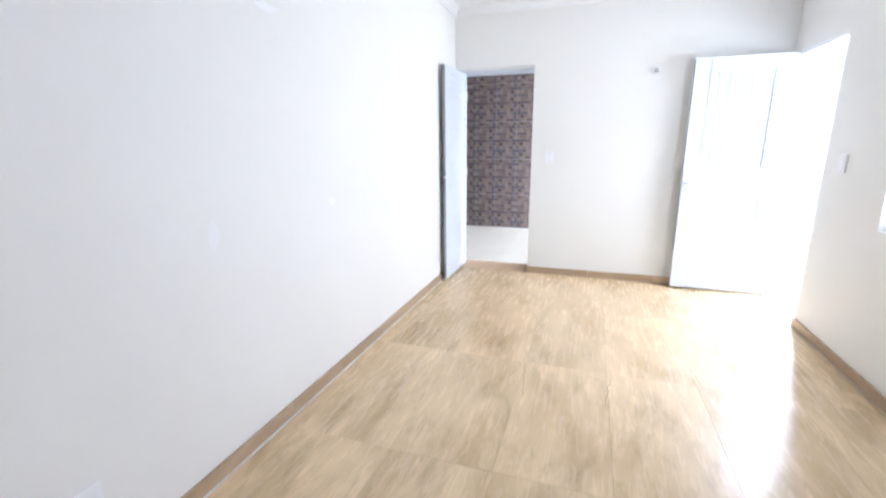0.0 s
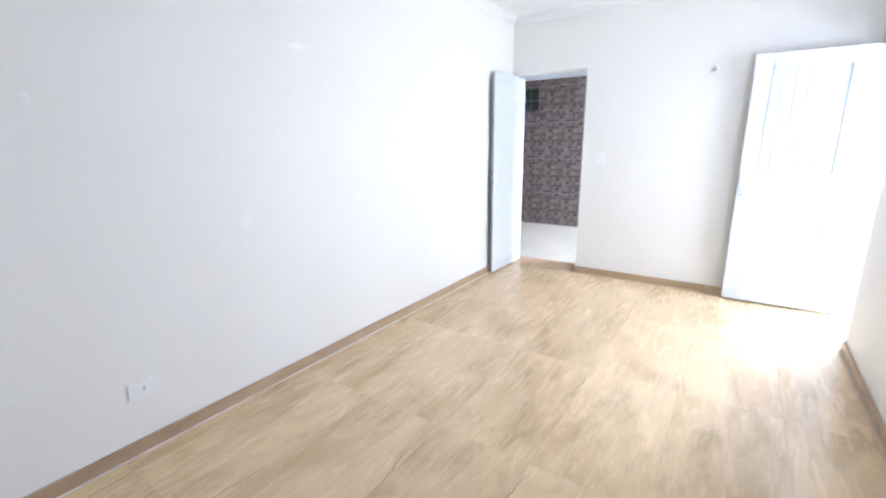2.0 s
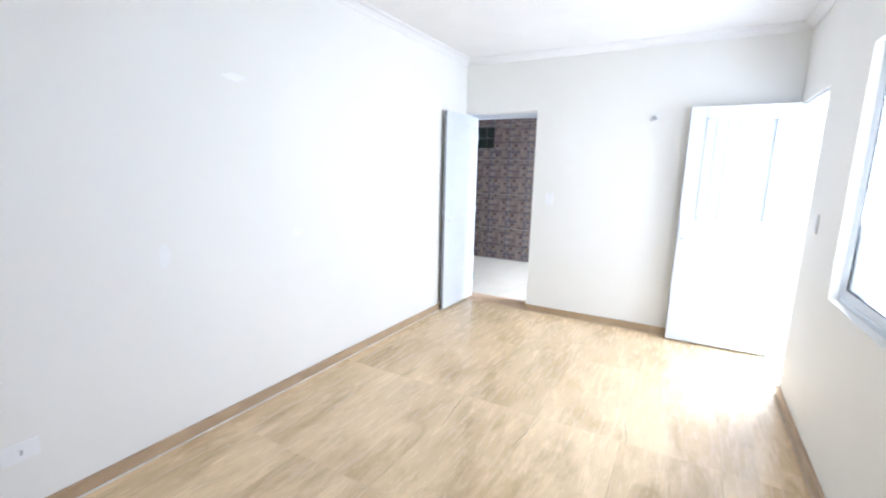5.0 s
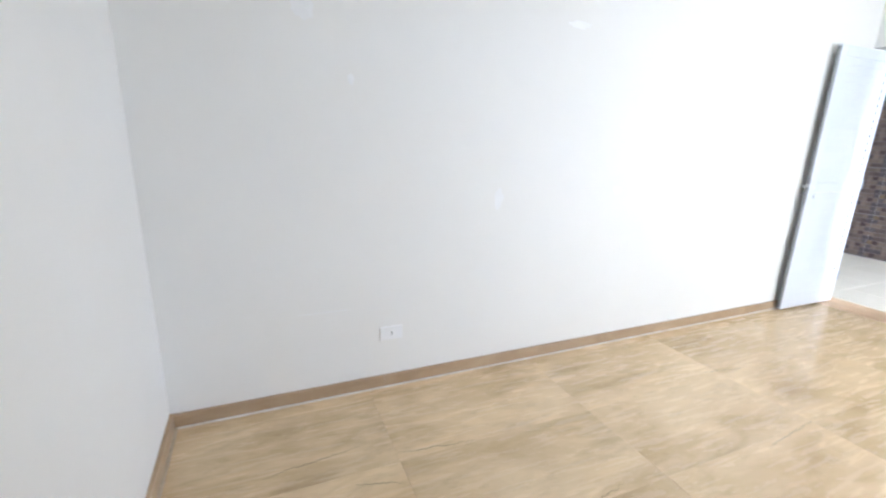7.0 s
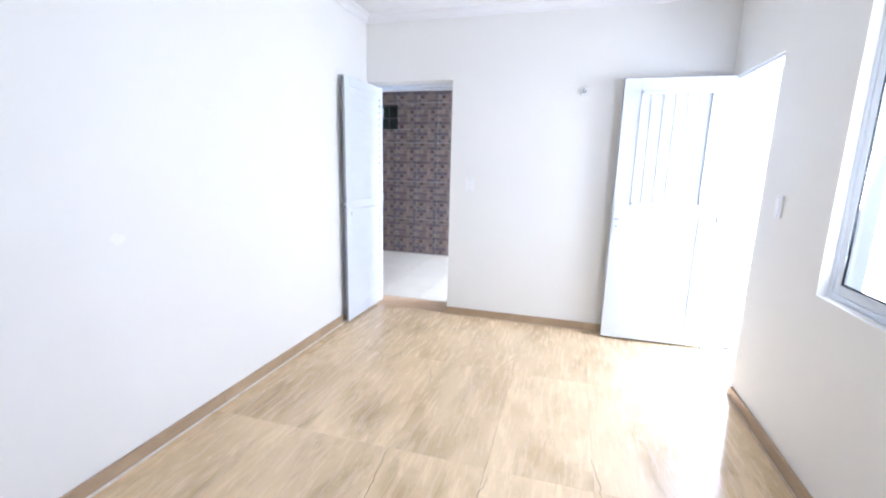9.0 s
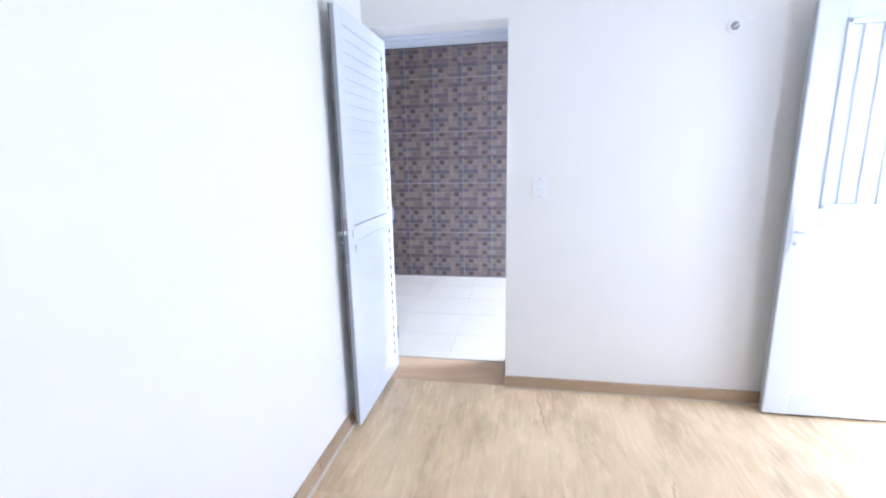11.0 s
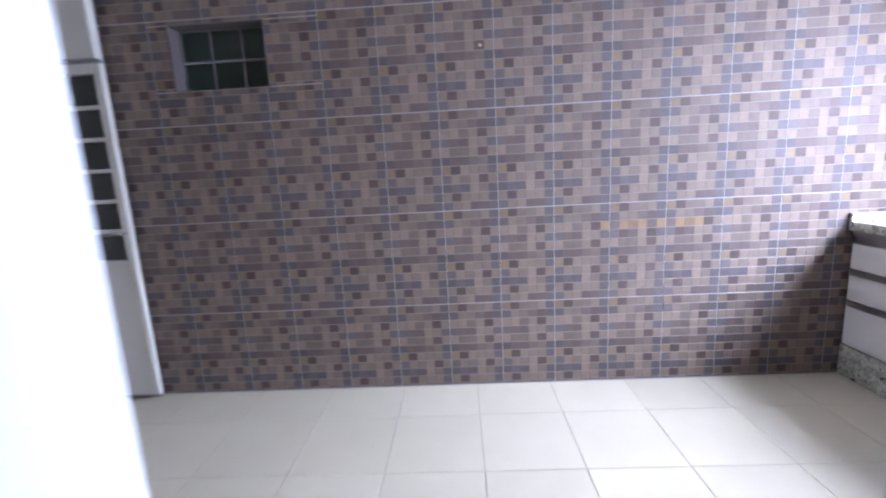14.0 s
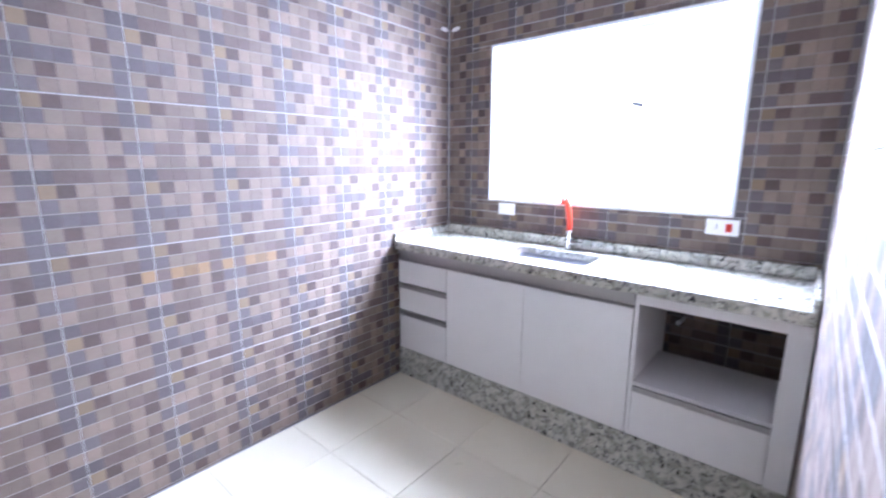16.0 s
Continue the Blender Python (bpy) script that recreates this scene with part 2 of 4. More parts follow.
def box(bm, a, b, bevel=0.0, turn=None):
    r = bmesh.ops.create_cube(bm, size=1)
    size = [max(1e-5, abs(b[i] - a[i])) for i in range(3)]
    mid = [(a[i] + b[i]) / 2 for i in range(3)]
    for v in r["verts"]:
        v.co = Vector([v.co[i] * size[i] for i in range(3)])
    if bevel:
        edges = list({e for v in r["verts"] for e in v.link_edges})
        done = bmesh.ops.bevel(bm, geom=edges, offset=min(bevel, min(size) * 0.45), segments=2, affect="EDGES", profile=0.6)
        verts = {v for f in done["faces"] for v in f.verts} | {v for v in r["verts"] if v.is_valid}
    else:
        verts = set(r["verts"])
    m = Matrix.Translation(mid) @ (turn or Matrix.Identity(4))
    for v in verts:
        v.co = m @ v.co
    return bm


def boxes(*items, bevel=0.0):
    bm = bmesh.new()
    for a, b in items:
        box(bm, a, b, bevel)
    return bm


def one_box(a, b, bevel=0.0, turn=None):
    return box(bmesh.new(), a, b, bevel, turn)


def tube(points, radius, sides=12, bm=None):
    """A round bar along a line of points."""
    bm = bm or bmesh.new()
    pts = [Vector(p) for p in points]
    rings = []
    for i, p in enumerate(pts):
        d = (pts[min(i + 1, len(pts) - 1)] - pts[max(i - 1, 0)]).normalized()
        side = d.orthogonal().normalized() if not rings else (rings[-1][1] - d * rings[-1][1].dot(d)).normalized()
        other = d.cross(side)
        r = radius[i] if isinstance(radius, (list, tuple)) else radius
        ring = [bm.verts.new(p + (side * math.cos(a) + other * math.sin(a)) * r) for a in (2 * math.pi * k / sides for k in range(sides))]
        rings.append((ring, side))
    for (ra, _), (rb, _) in zip(rings, rings[1:]):
        for k in range(sides):
            bm.faces.new((ra[k], ra[(k + 1) % sides], rb[(k + 1) % sides], rb[k]))
    bm.faces.new(list(reversed(rings[0][0])))
    bm.faces.new(rings[-1][0])
    return bm


def structure(name, bm, mat, label=""):
    return tagged(part(name, bm, mat), label, kind="structure")


# ---- shell of the room ----
T = 0.16
structure("floor", one_box((XL, YB, -0.12), (XR + T, YF, -0.006)), floor_grout, "tan wood-look tiled floor with fine joints")
floor_room = bpy.data.objects["floor"]
wall_left = structure("wall_left", one_box((XL - T, YB - T, -0.12), (XL, YF, ZC + 0.1)), paint, "plain off-white painted wall with filled nail marks")
structure("wall_back", one_box((XL, YB - T, -0.12), (XR + T, YB, ZC + 0.1)), paint, "plain off-white painted wall")
structure("wall_far", boxes(((XL - T, YF, -0.12), (DL, 4.885, ZC + 0.1)), ((DR, YF, -0.12), (XK, 4.885, ZC + 0.1)),
                            ((DL, YF, DZ), (DR, 4.885, ZC + 0.1))), paint, "cream painted wall with a doorway to the kitchen")
structure("wall_right", boxes(((XR, YB, -0.12), (XR + T, WA, ZC + 0.1)), ((XR, WA, -0.12), (XR + T, WB, WZ0)), ((XR, WA, WZ1), (XR + T, WB, ZC + 0.1)),
                              ((XR, WB, -0.12), (XR + T, EA, ZC + 0.1)), ((XR, EA, EZ), (XR + T, EB, ZC + 0.1)), ((XR, EB, -0.12), (XR + T, YF, ZC + 0.1))),
          paint, "off-white painted wall with window and outer door")
structure("ceiling", one_box((XL, YB, ZC), (XR, YF, ZC + 0.1)), ceiling_paint, "white plaster ceiling")


def cove(name, a, b, inward):
    """A small curved plaster moulding under the ceiling."""
    bm = bmesh.new()
    a, b, inward = Vector(a), Vector(b), Vector(inward)
    prof = [(0, 0), (0, -0.062), (0.008, -0.066), (0.014, -0.058), (0.020, -0.040), (0.034, -0.022), (0.052, -0.013), (0.060, -0.012), (0.064, 0)]
    ends = [[bm.verts.new(p + inward * u + Vector((0, 0, v))) for u, v in prof] for p in (a, b)]
    for i in range(len(prof)):
        j = (i + 1) % len(prof)
        bm.faces.new((ends[0][i], ends[0][j], ends[1][j], ends[1][i]))
    bm.faces.new(ends[0]), bm.faces.new(list(reversed(ends[1])))
    bmesh.ops.recalc_face_normals(bm, faces=bm.faces)
    return structure(name, bm, ceiling_paint, "white plaster cove moulding under the ceiling")


cove("trim_left", (XL, YB, ZC), (XL, YF, ZC), (1, 0, 0))
cove("trim_right", (XR, YB, ZC), (XR, YF, ZC), (-1, 0, 0))
cove("trim_far", (XL, YF, ZC), (XR, YF, ZC), (0, -1, 0))
cove("trim_back", (XL, YB, ZC), (XR, YB, ZC), (0, 1, 0))


# skirting: strips cut from wood-look tile
def skirting(name, axis, at, out, start, end, step, mat, joint):
    root = thing(name, (at if axis else start, start if axis else at, 0), "wood-look tile skirting along the wall foot", kind="structure")
    p = start
    while p < end - 0.01:
        q = min(p + step, end)
        lo, hi = sorted((at, at + out * 0.017))
        if axis:
            part("skirting_tile", one_box((lo, p + 0.0008, 0.002), (hi, q - 0.0008, 0.067), 0.002), mat, root)
        else:
            part("skirting_tile", one_box((p + 0.0008, lo, 0.002), (q - 0.0008, hi, 0.070), 0.002), mat, root)
        p = q
    lo, hi = sorted((at + out * 0.0172, at + out * 0.030))
    a, b = ((lo, start, -0.002), (hi, end, 0.004)) if axis else ((start, lo, -0.002), (end, hi, 0.004))
    part("joint_line", one_box(a, b), joint, root)
    return root


skirting("baseboard_left", 1, XL, 1, YB + 0.012, YF, 1.01, skirt_y, silicone)
skirting("baseboard_right", 1, XR, -1, YB + 0.012, EA, 1.01, skirt_y, brown_filler)
skirting("baseboard_far", 0, YF, -1, DR, XR, 0.62, skirt_x, brown_filler)
skirting("baseboard_back", 0, YB, 1, XL, XR, 1.01, skirt_x, brown_filler)
skirting("baseboard_reveal", 1, DR, -1, YF, YN - 0.15, 0.3, skirt_y, brown_filler)
structure("threshold", one_box((DL, YF + 0.002, -0.1), (DR, YN - 0.06, 0.001), 0.001), sill_wood, "brown wood-look tile threshold in the doorway")
structure("threshold_gap", one_box((DL, YN - 0.058, -0.1), (DR, YN - 0.046, -0.004)), rubber, "dark joint between the two floors")

# ---- shell of the kitchen ----
structure("floor_kitchen", one_box((XW, YN - 0.045, -0.12), (XK, YK, -0.006)), tile_grout, "cream glossy square tile floor")
floor_kitchen = bpy.data.objects["floor_kitchen"]
structure("wall_kitchen_far", boxes(((XW - T, YK, -0.12), (BA, YK + T, ZK + 0.1)), ((BB, YK, -0.12), (XK + T, YK + T, ZK + 0.1)),
                                    ((BA, YK, -0.12), (BB, YK + T, BZ0)), ((BA, YK, BZ1), (BB, YK + T, ZK + 0.1))), wall_grout,
          "kitchen wall in brown and slate mosaic tiles")
wall_kf = bpy.data.objects["wall_kitchen_far"]
structure("wall_kitchen_window", boxes(((XK, 4.885, -0.12), (XK + T, KA, ZK + 0.1)), ((XK, KB, -0.12), (XK + T, YK, ZK + 0.1)),
                                       ((XK, KA, -0.12), (XK + T, KB, KZ0)), ((XK, KA, KZ1), (XK + T, KB, ZK + 0.1))), wall_grout,
          "kitchen window wall in brown mosaic tiles")
wall_kw = bpy.data.objects["wall_kitchen_window"]
structure("wall_kitchen_near", boxes(((XW - T, 4.885, -0.12), (-1.43, YN, ZK + 0.1)), ((DR, 4.885, -0.12), (XK, YN, ZK + 0.1)),
                                     ((-1.43, 4.885, DZ), (DR, YN, ZK + 0.1))), wall_grout, "kitchen side of the doorway wall in mosaic tiles")
wall_kn = bpy.data.objects["wall_kitchen_near"]
# out of view; its brown is chosen to swallow bounced light at this end
structure("wall_kitchen_end", one_box((XW - T, YN, -0.12), (XW, YK, ZK + 0.1)), mosaic[5], "unseen end wall, made brown to cut bounced light")
structure("wall_kitchen_outer", one_box((XW - T, YN - 0.3, -0.12), (XL - T, 4.884, ZK + 0.1)), paint, "plain wall behind the tiles")
structure("ceiling_kitchen", one_box((XW, YN, ZK), (XK, YK, ZK + 0.1)), ceiling_paint, "white plaster ceiling")

# ---- ground outside ----
structure("ground", one_box((-2500, -2500, -0.30), (2500, 2500, -0.13)), concrete, "pale concrete yard")
# added sunlit wall that hides the blue sky and fills the openings with white
structure("wall_outside", one_box((4.6, -12, -0.13), (4.8, 16, 5.0)), plaster_out, "added pale backdrop wall that whitens the openings")


# ---- door between room and kitchen: louvred, standing open ----
def interior_door():
    root = thing("door_1", (-1.305, 4.79, 0), "white louvred metal door standing open against the wall", "door", kind="structure")
    x0, x1, y0, y1, z0, z1 = -1.317, -1.285, 4.030, 4.736, 0.016, 2.066
    sw, sh = 0.076, 0.064        # stile widths: lock side, hinge side
    leaf = part("leaf_frame", boxes(((x0, y0, z0), (x1, y0 + sw, z1)), ((x0, y1 - sh, z0), (x1, y1, z1)),
                                    ((x0, y0 + sw, z0), (x1, y1 - sh, z0 + 0.105)), ((x0, y0 + sw, z1 - 0.075), (x1, y1 - sh, z1)), bevel=0.003), white_metal, root)
    part("middle_rail", boxes(((x0 + 0.004, y0 + sw, 0.992), (x1 - 0.0012, y1 - sh, 1.066)), ((x0 + 0.004, y0 + sw, 1.066), (x1 - 0.014, y1 - sh, 1.090))), white_metal, leaf)
    part("edge_strip", one_box((x0 + 0.004, y0 - 0.004, z0 + 0.01), (x0 + 0.009, y0, z1 - 0.01), 0.001), rubber, leaf, "dark seal along the leaf edge")
    part("edge_cover", one_box((x0 + 0.010, y0 - 0.003, z0 + 0.01), (x1 - 0.003, y0, z1 - 0.01), 0.001), grey_metal, leaf, "grey aluminium edge strip")
    pitch, length, mid_y = 0.0575, y1 - y0 - sw - sh - 0.002, (y0 + sw + y1 - sh) / 2
    tilt = Matrix.Rotation(radians(-5), 4, "Y")
    slat_mesh = None
    for base, count in ((z0 + 0.106, 15), (1.072, 16)):
        for k in range(count):
            if slat_mesh is None:
                slat = part("slat", one_box((-0.002, -length / 2, -0.0305), (0.002, length / 2, 0.0305), 0.001, tilt), white_metal, leaf)
                slat_mesh = slat.data
            else:
                slat = new("slat", slat_mesh)
                slat.parent = leaf
            slat.matrix_parent_inverse = Matrix.Identity(4)
            slat.location = (x1 - 0.0062, mid_y, base + (k + 0.5) * pitch)
    # black wedges on the face paint in the shade of the slat-end gaps
    slot_mesh = None
    for base, count in ((z0 + 0.106, 15), (1.072, 16)):
        for k in range(count):
            if slot_mesh is None:
                bm = bmesh.new()
                tri = ((0.0034, 0.013), (0.0034, -0.012), (-0.0055, -0.010), (-0.0010, 0.002))
                back, front = [[bm.verts.new((x, y, z)) for y, z in tri] for x in (-0.004, 0.0012)]
                bm.faces.new(front), bm.faces.new(list(reversed(back)))
                for a in range(4):
                    b = (a + 1) % 4
                    bm.faces.new((back[a], back[b], front[b], front[a]))
                bmesh.ops.recalc_face_normals(bm, faces=bm.faces)
                slot = part("slot", bm, rubber, leaf, "black wedge painted in for the shaded gap at a slat end")
                slot_mesh = slot.data
            else:
                slot = new("slot", slot_mesh)
                slot.parent = leaf
            slot.matrix_parent_inverse = Matrix.Identity(4)
            slot.location = (x1 - 0.0005, y1 - sh - 0.004, base + k * pitch + 0.022)
    # lock: plates, lever on both faces and the key
    part("lock_plate", one_box((x0 + 0.010, y0 - 0.006, 0.895), (x1 - 0.002, y0 - 0.003, 1.115), 0.001), steel, leaf, "steel lock edge plate")
    part("latch_bolt", one_box((x0 + 0.013, y0 - 0.011, 1.035), (x1 - 0.006, y0 - 0.006, 1.058), 0.002), chrome, leaf)
    for side, xf in ((1, x1), (-1, x0)):
        part("rose", one_box((min(xf, xf + side * 0.006), y0 + 0.046, 1.014), (max(xf, xf + side * 0.006), y0 + 0.086, 1.052), 0.0028), white_metal, leaf)
        part("keyhole_plate", one_box((min(xf, xf + side * 0.004), y0 + 0.058, 0.936), (max(xf, xf + side * 0.004), y0 + 0.086, 0.982), 0.0019), white_metal, leaf)
        a, b = sorted((xf + side * 0.0042, xf + side * 0.0052))
        part("keyhole", one_box((a, y0 + 0.067, 0.944), (b, y0 + 0.077, 0.974), 0.0004), grey_plastic, leaf)
    part("lever", boxes(((x0 - 0.044, y0 + 0.034, 1.024), (x0 - 0.004, y0 + 0.052, 1.042)), ((x0 - 0.046, y0 + 0.030, 1.022), (x0 - 0.034, y0 + 0.140, 1.044)), bevel=0.004), white_metal, leaf, "white lever handle on the wall side")
    part("key_barrel", tube([(x0 - 0.004, y0 + 0.040, 0.985), (x0 - 0.030, y0 + 0.040, 0.985)], 0.009, 14), steel, leaf)
    part("key", boxes(((x0 - 0.040, y0 + 0.037, 0.978), (x0 - 0.028, y0 + 0.043, 0.992)), ((x0 - 0.044, y0 + 0.036, 0.940), (x0 - 0.026, y0 + 0.040, 0.966)), ((x0 - 0.038, y0 + 0.036, 0.905), (x0 - 0.032, y0 + 0.039, 0.942)), bevel=0.001), chrome, leaf, "steel keys hanging in the lock")
    hinge_line = Matrix.Translation((x1, y1, 0))
    leaf.matrix_basis = hinge_line @ Matrix.Rotation(radians(-0.7), 4, "Z") @ hinge_line.inverted()
    for z in (0.25, 1.05, 1.85):
        part("hinge", tube([(x1 + 0.002, y1 + 0.004, z - 0.04), (x1 + 0.002, y1 + 0.004, z + 0.04)], 0.007, 12), grey_metal, root)
    # frame in the reveal
    fy0, fy1 = 4.755, 4.935
    frame_part = part("door_frame", boxes(((DR - 0.004, fy0, 0.002), (DR, fy1, 2.086)), ((DL, fy0, 0.002), (DL + 0.008, 4.882, 2.086)), ((DL, fy0, 2.086), (DR, fy1, DZ)),
                                          ((DR - 0.009, fy0 + 0.055, 0.002), (DR - 0.004, fy1, 2.068)),
                                          ((DL + 0.008, fy0 + 0.045, 2.068), (DR - 0.004, fy1, 2.086)), bevel=0.003), white_metal, root)
    part("seal", boxes(((DR - 0.012, fy1 - 0.010, 0.002), (DR - 0.0092, fy1 - 0.002, 2.064)), ((DL + 0.03, fy1 - 0.012, 2.064), (DR - 0.012, fy1 - 0.002, 2.068))), rubber, frame_part, "thin black rubber seal")
    for z in (1.013, 0.938, 0.890):
        part("strike_hole", one_box((DR - 0.0100, 4.876, z), (DR - 0.0088, 4.902, z + (0.034 if z > 0.9 else 0.016))), grey_plastic, frame_part)
    return root


interior_door()


# ---- outer door: lower panel, barred glass above, open against the far wall ----
def outer_door():
    root = thing("door_2", (XR, 4.49, 0), "white metal outer door with barred glass, standing open", "door", kind="structure")
    x0, x1, y0, y1, z0, z1 = 0.812, 1.548, 4.455, 4.490, 0.015, 2.052
    gx0, gx1, gz0, gz1 = 0.935, 1.428, 1.115, 1.955
    leaf = part("leaf_frame", boxes(((x0, y0, z0), (gx0, y1, z1)), ((gx1, y0, z0), (x1, y1, z1)), ((gx0, y0, gz1), (gx1, y1, z1)), ((gx0, y0, 1.03), (gx1, y1, gz0)),
                                    ((gx0, y0, z0), (gx1, y1, 0.14)), bevel=0.004), white_metal, root)
    part("lower_panel", one_box((gx0 - 0.002, y0 + 0.010, 0.138), (gx1 + 0.002, y1 - 0.010, 1.032), 0.002), white_metal, leaf)
    part("edge_strip", one_box((x0 - 0.004, y0 + 0.006, z0 + 0.01), (x0, y1 - 0.006, z1 - 0.01), 0.001), grey_metal, leaf, "grey aluminium edge strip")
    part("glazing_bead", boxes(((gx0, y0 - 0.006, gz0), (gx0 + 0.018, y0 + 0.012, gz1)), ((gx1 - 0.018, y0 - 0.006, gz0), (gx1, y0 + 0.012, gz1)),
                               ((gx0, y0 - 0.006, gz1 - 0.018), (gx1, y0 + 0.012, gz1)), ((gx0, y0 - 0.006, gz0), (gx1, y0 + 0.012, gz0 + 0.018)), bevel=0.003), white_metal, leaf)
    pane = part("pane", one_box((gx0 + 0.004, y0 + 0.016, gz0 + 0.004), (gx1 - 0.004, y0 + 0.020, gz1 - 0.004)), frosted, leaf, "frosted white glass pane")
    for k in range(1, 6):
        x = gx0 + (gx1 - gx0) * k / 6
        part("bar", one_box((x - 0.006, y0 + 0.010, gz0 + 0.01), (x + 0.006, y0 + 0.018, gz1 - 0.01), 0.003), white_metal, leaf)
    # grey strips put the gap's shade above and below the pane
    part("pane_gap", boxes(((gx0 + 0.018, y0 + 0.010, gz1 - 0.0215), (gx1 - 0.018, y0 + 0.014, gz1 - 0.0185)), ((gx0 + 0.018, y0 + 0.010, gz0 + 0.0185), (gx1 - 0.018, y0 + 0.014, gz0 + 0.0215))), grey_plastic, leaf, "grey strip in place of the shaded gap at the pane edge")
    part("lock_case", one_box((x0 + 0.015, y0 - 0.004, 0.90), (x0 + 0.055, y0, 1.12), 0.002), white_metal, leaf)
    part("lever", tube([(x0 + 0.035, y0 - 0.002, 1.0), (x0 + 0.035, y0 - 0.034, 1.0), (x0 + 0.05, y0 - 0.040, 1.0), (x0 + 0.13, y0 - 0.040, 1.0)], 0.008, 12), white_metal, leaf)
    part("keyhole", tube([(x0 + 0.035, y0 - 0.004, 0.94), (x0 + 0.035, y0 - 0.007, 0.94)], 0.010, 14), grey_metal, leaf)
    for z in (0.3, 1.05, 1.8):
        part("hinge", tube([(x1 + 0.004, y0 - 0.004, z - 0.045), (x1 + 0.004, y0 - 0.004, z + 0.045)], 0.0065, 12), white_metal, root)
    part("door_frame", boxes(((XR + 0.01, EA, 0.0), (XR + 0.11, EA + 0.022, EZ)), ((XR + 0.01, EB - 0.012, 0.0), (XR + 0.11, EB, EZ)), ((XR + 0.01, EA, EZ - 0.022), (XR + 0.11, EB, EZ)), bevel=0.003), white_metal, root)
    part("sill", one_box((XR + 0.002, EA, -0.02), (XR + T, EB, 0.004), 0.002), granite, root, "speckled granite door sill")


outer_door()


# ---- window of the room: sliding glass sash and louvred sashes ----
def louvred_sash(root, y0, y1, z0, z1, x0, x1, lean):
    st = 0.052
    sash = part("louvre_sash", boxes(((x0, y0, z0), (x1, y0 + st, z1)), ((x0, y1 - st, z0), (x1, y1, z1)), ((x0, y0 + st, z0), (x1, y1 - st, z0 + st)), ((x0, y0 + st, z1 - st), (x1, y1 - st, z1)), bevel=0.003), white_metal, root)
    n = round((z1 - z0 - 2 * st) / 0.061)
    tilt = Matrix.Rotation(radians(lean), 4, "Y")
    mesh = None
    for k in range(n):
        z = z0 + st + (k + 0.5) * (z1 - z0 - 2 * st) / n
        if mesh is None:
            slat = part("slat", one_box((-0.0025, -(y1 - y0 - 2 * st) / 2, -0.036), (0.0025, (y1 - y0 - 2 * st) / 2, 0.036), 0.0012, tilt), white_metal, sash)
            mesh = slat.data
        else:
            slat = new("slat", mesh)
            slat.parent = sash
        slat.matrix_parent_inverse = Matrix.Identity(4)
        slat.location = ((x0 + x1) / 2, (y0 + y1) / 2, z)
    return sash


def room_window():
    root = thing("window_1", (XR + 0.05, (WA + WB) / 2, WZ0), "white aluminium sliding window with glass and louvred shutters", "window", kind="structure")
    fx0, fx1 = XR + 0.040, XR + 0.150
    fw = 0.026
    part("window_frame", boxes(((fx0, WA, WZ0), (fx1, WA + fw, WZ1)), ((fx0, WB - fw, WZ0), (fx1, WB, WZ1)), ((fx0, WA + fw, WZ1 - fw), (fx1, WB - fw, WZ1)), ((fx0, WA + fw, WZ0), (fx1, WB - fw, WZ0 + fw)), bevel=0.003), white_metal, root)
    louvred_sash(root, WA + fw, 2.40, WZ0 + fw, WZ1 - fw, fx0 + 0.038, fx0 + 0.066, -32)
    sx0, sx1, st = fx0 + 0.004, fx0 + 0.032, 0.042
    y0, y1, z0, z1 = 2.24, WB - fw, WZ0 + fw, WZ1 - fw
    sash = part("glass_sash", boxes(((sx0, y0, z0), (sx1, y0 + st + 0.035, z1)), ((sx0, y1 - st, z0), (sx1, y1, z1)), ((sx0, y0 + st, z1 - st), (sx1, y1 - st, z1)), ((sx0, y0 + st, z0), (sx1, y1 - st, z0 + st)), bevel=0.003), white_metal, root)
    pane = part("pane", one_box((sx0 + 0.010, y0 + st, z0 + st), (sx0 + 0.014, y1 - st, z1 - st)), clear, sash)
    pane.visible_shadow = False
    g = 0.007
    part("gasket", boxes(((sx0 + 0.003, y1 - st - g, z0 + st), (sx0 + 0.0095, y1 - st, z1 - st)), ((sx0 + 0.003, y0 + st + 0.035, z0 + st), (sx0 + 0.0095, y0 + st + 0.035 + g, z1 - st)),
                         ((sx0 + 0.003, y0 + st, z0 + st), (sx0 + 0.0095, y1 - st, z0 + st + g)), ((sx0 + 0.003, y0 + st, z1 - st - g), (sx0 + 0.0095, y1 - st, z1 - st))), rubber, sash, "black rubber gasket")


room_window()


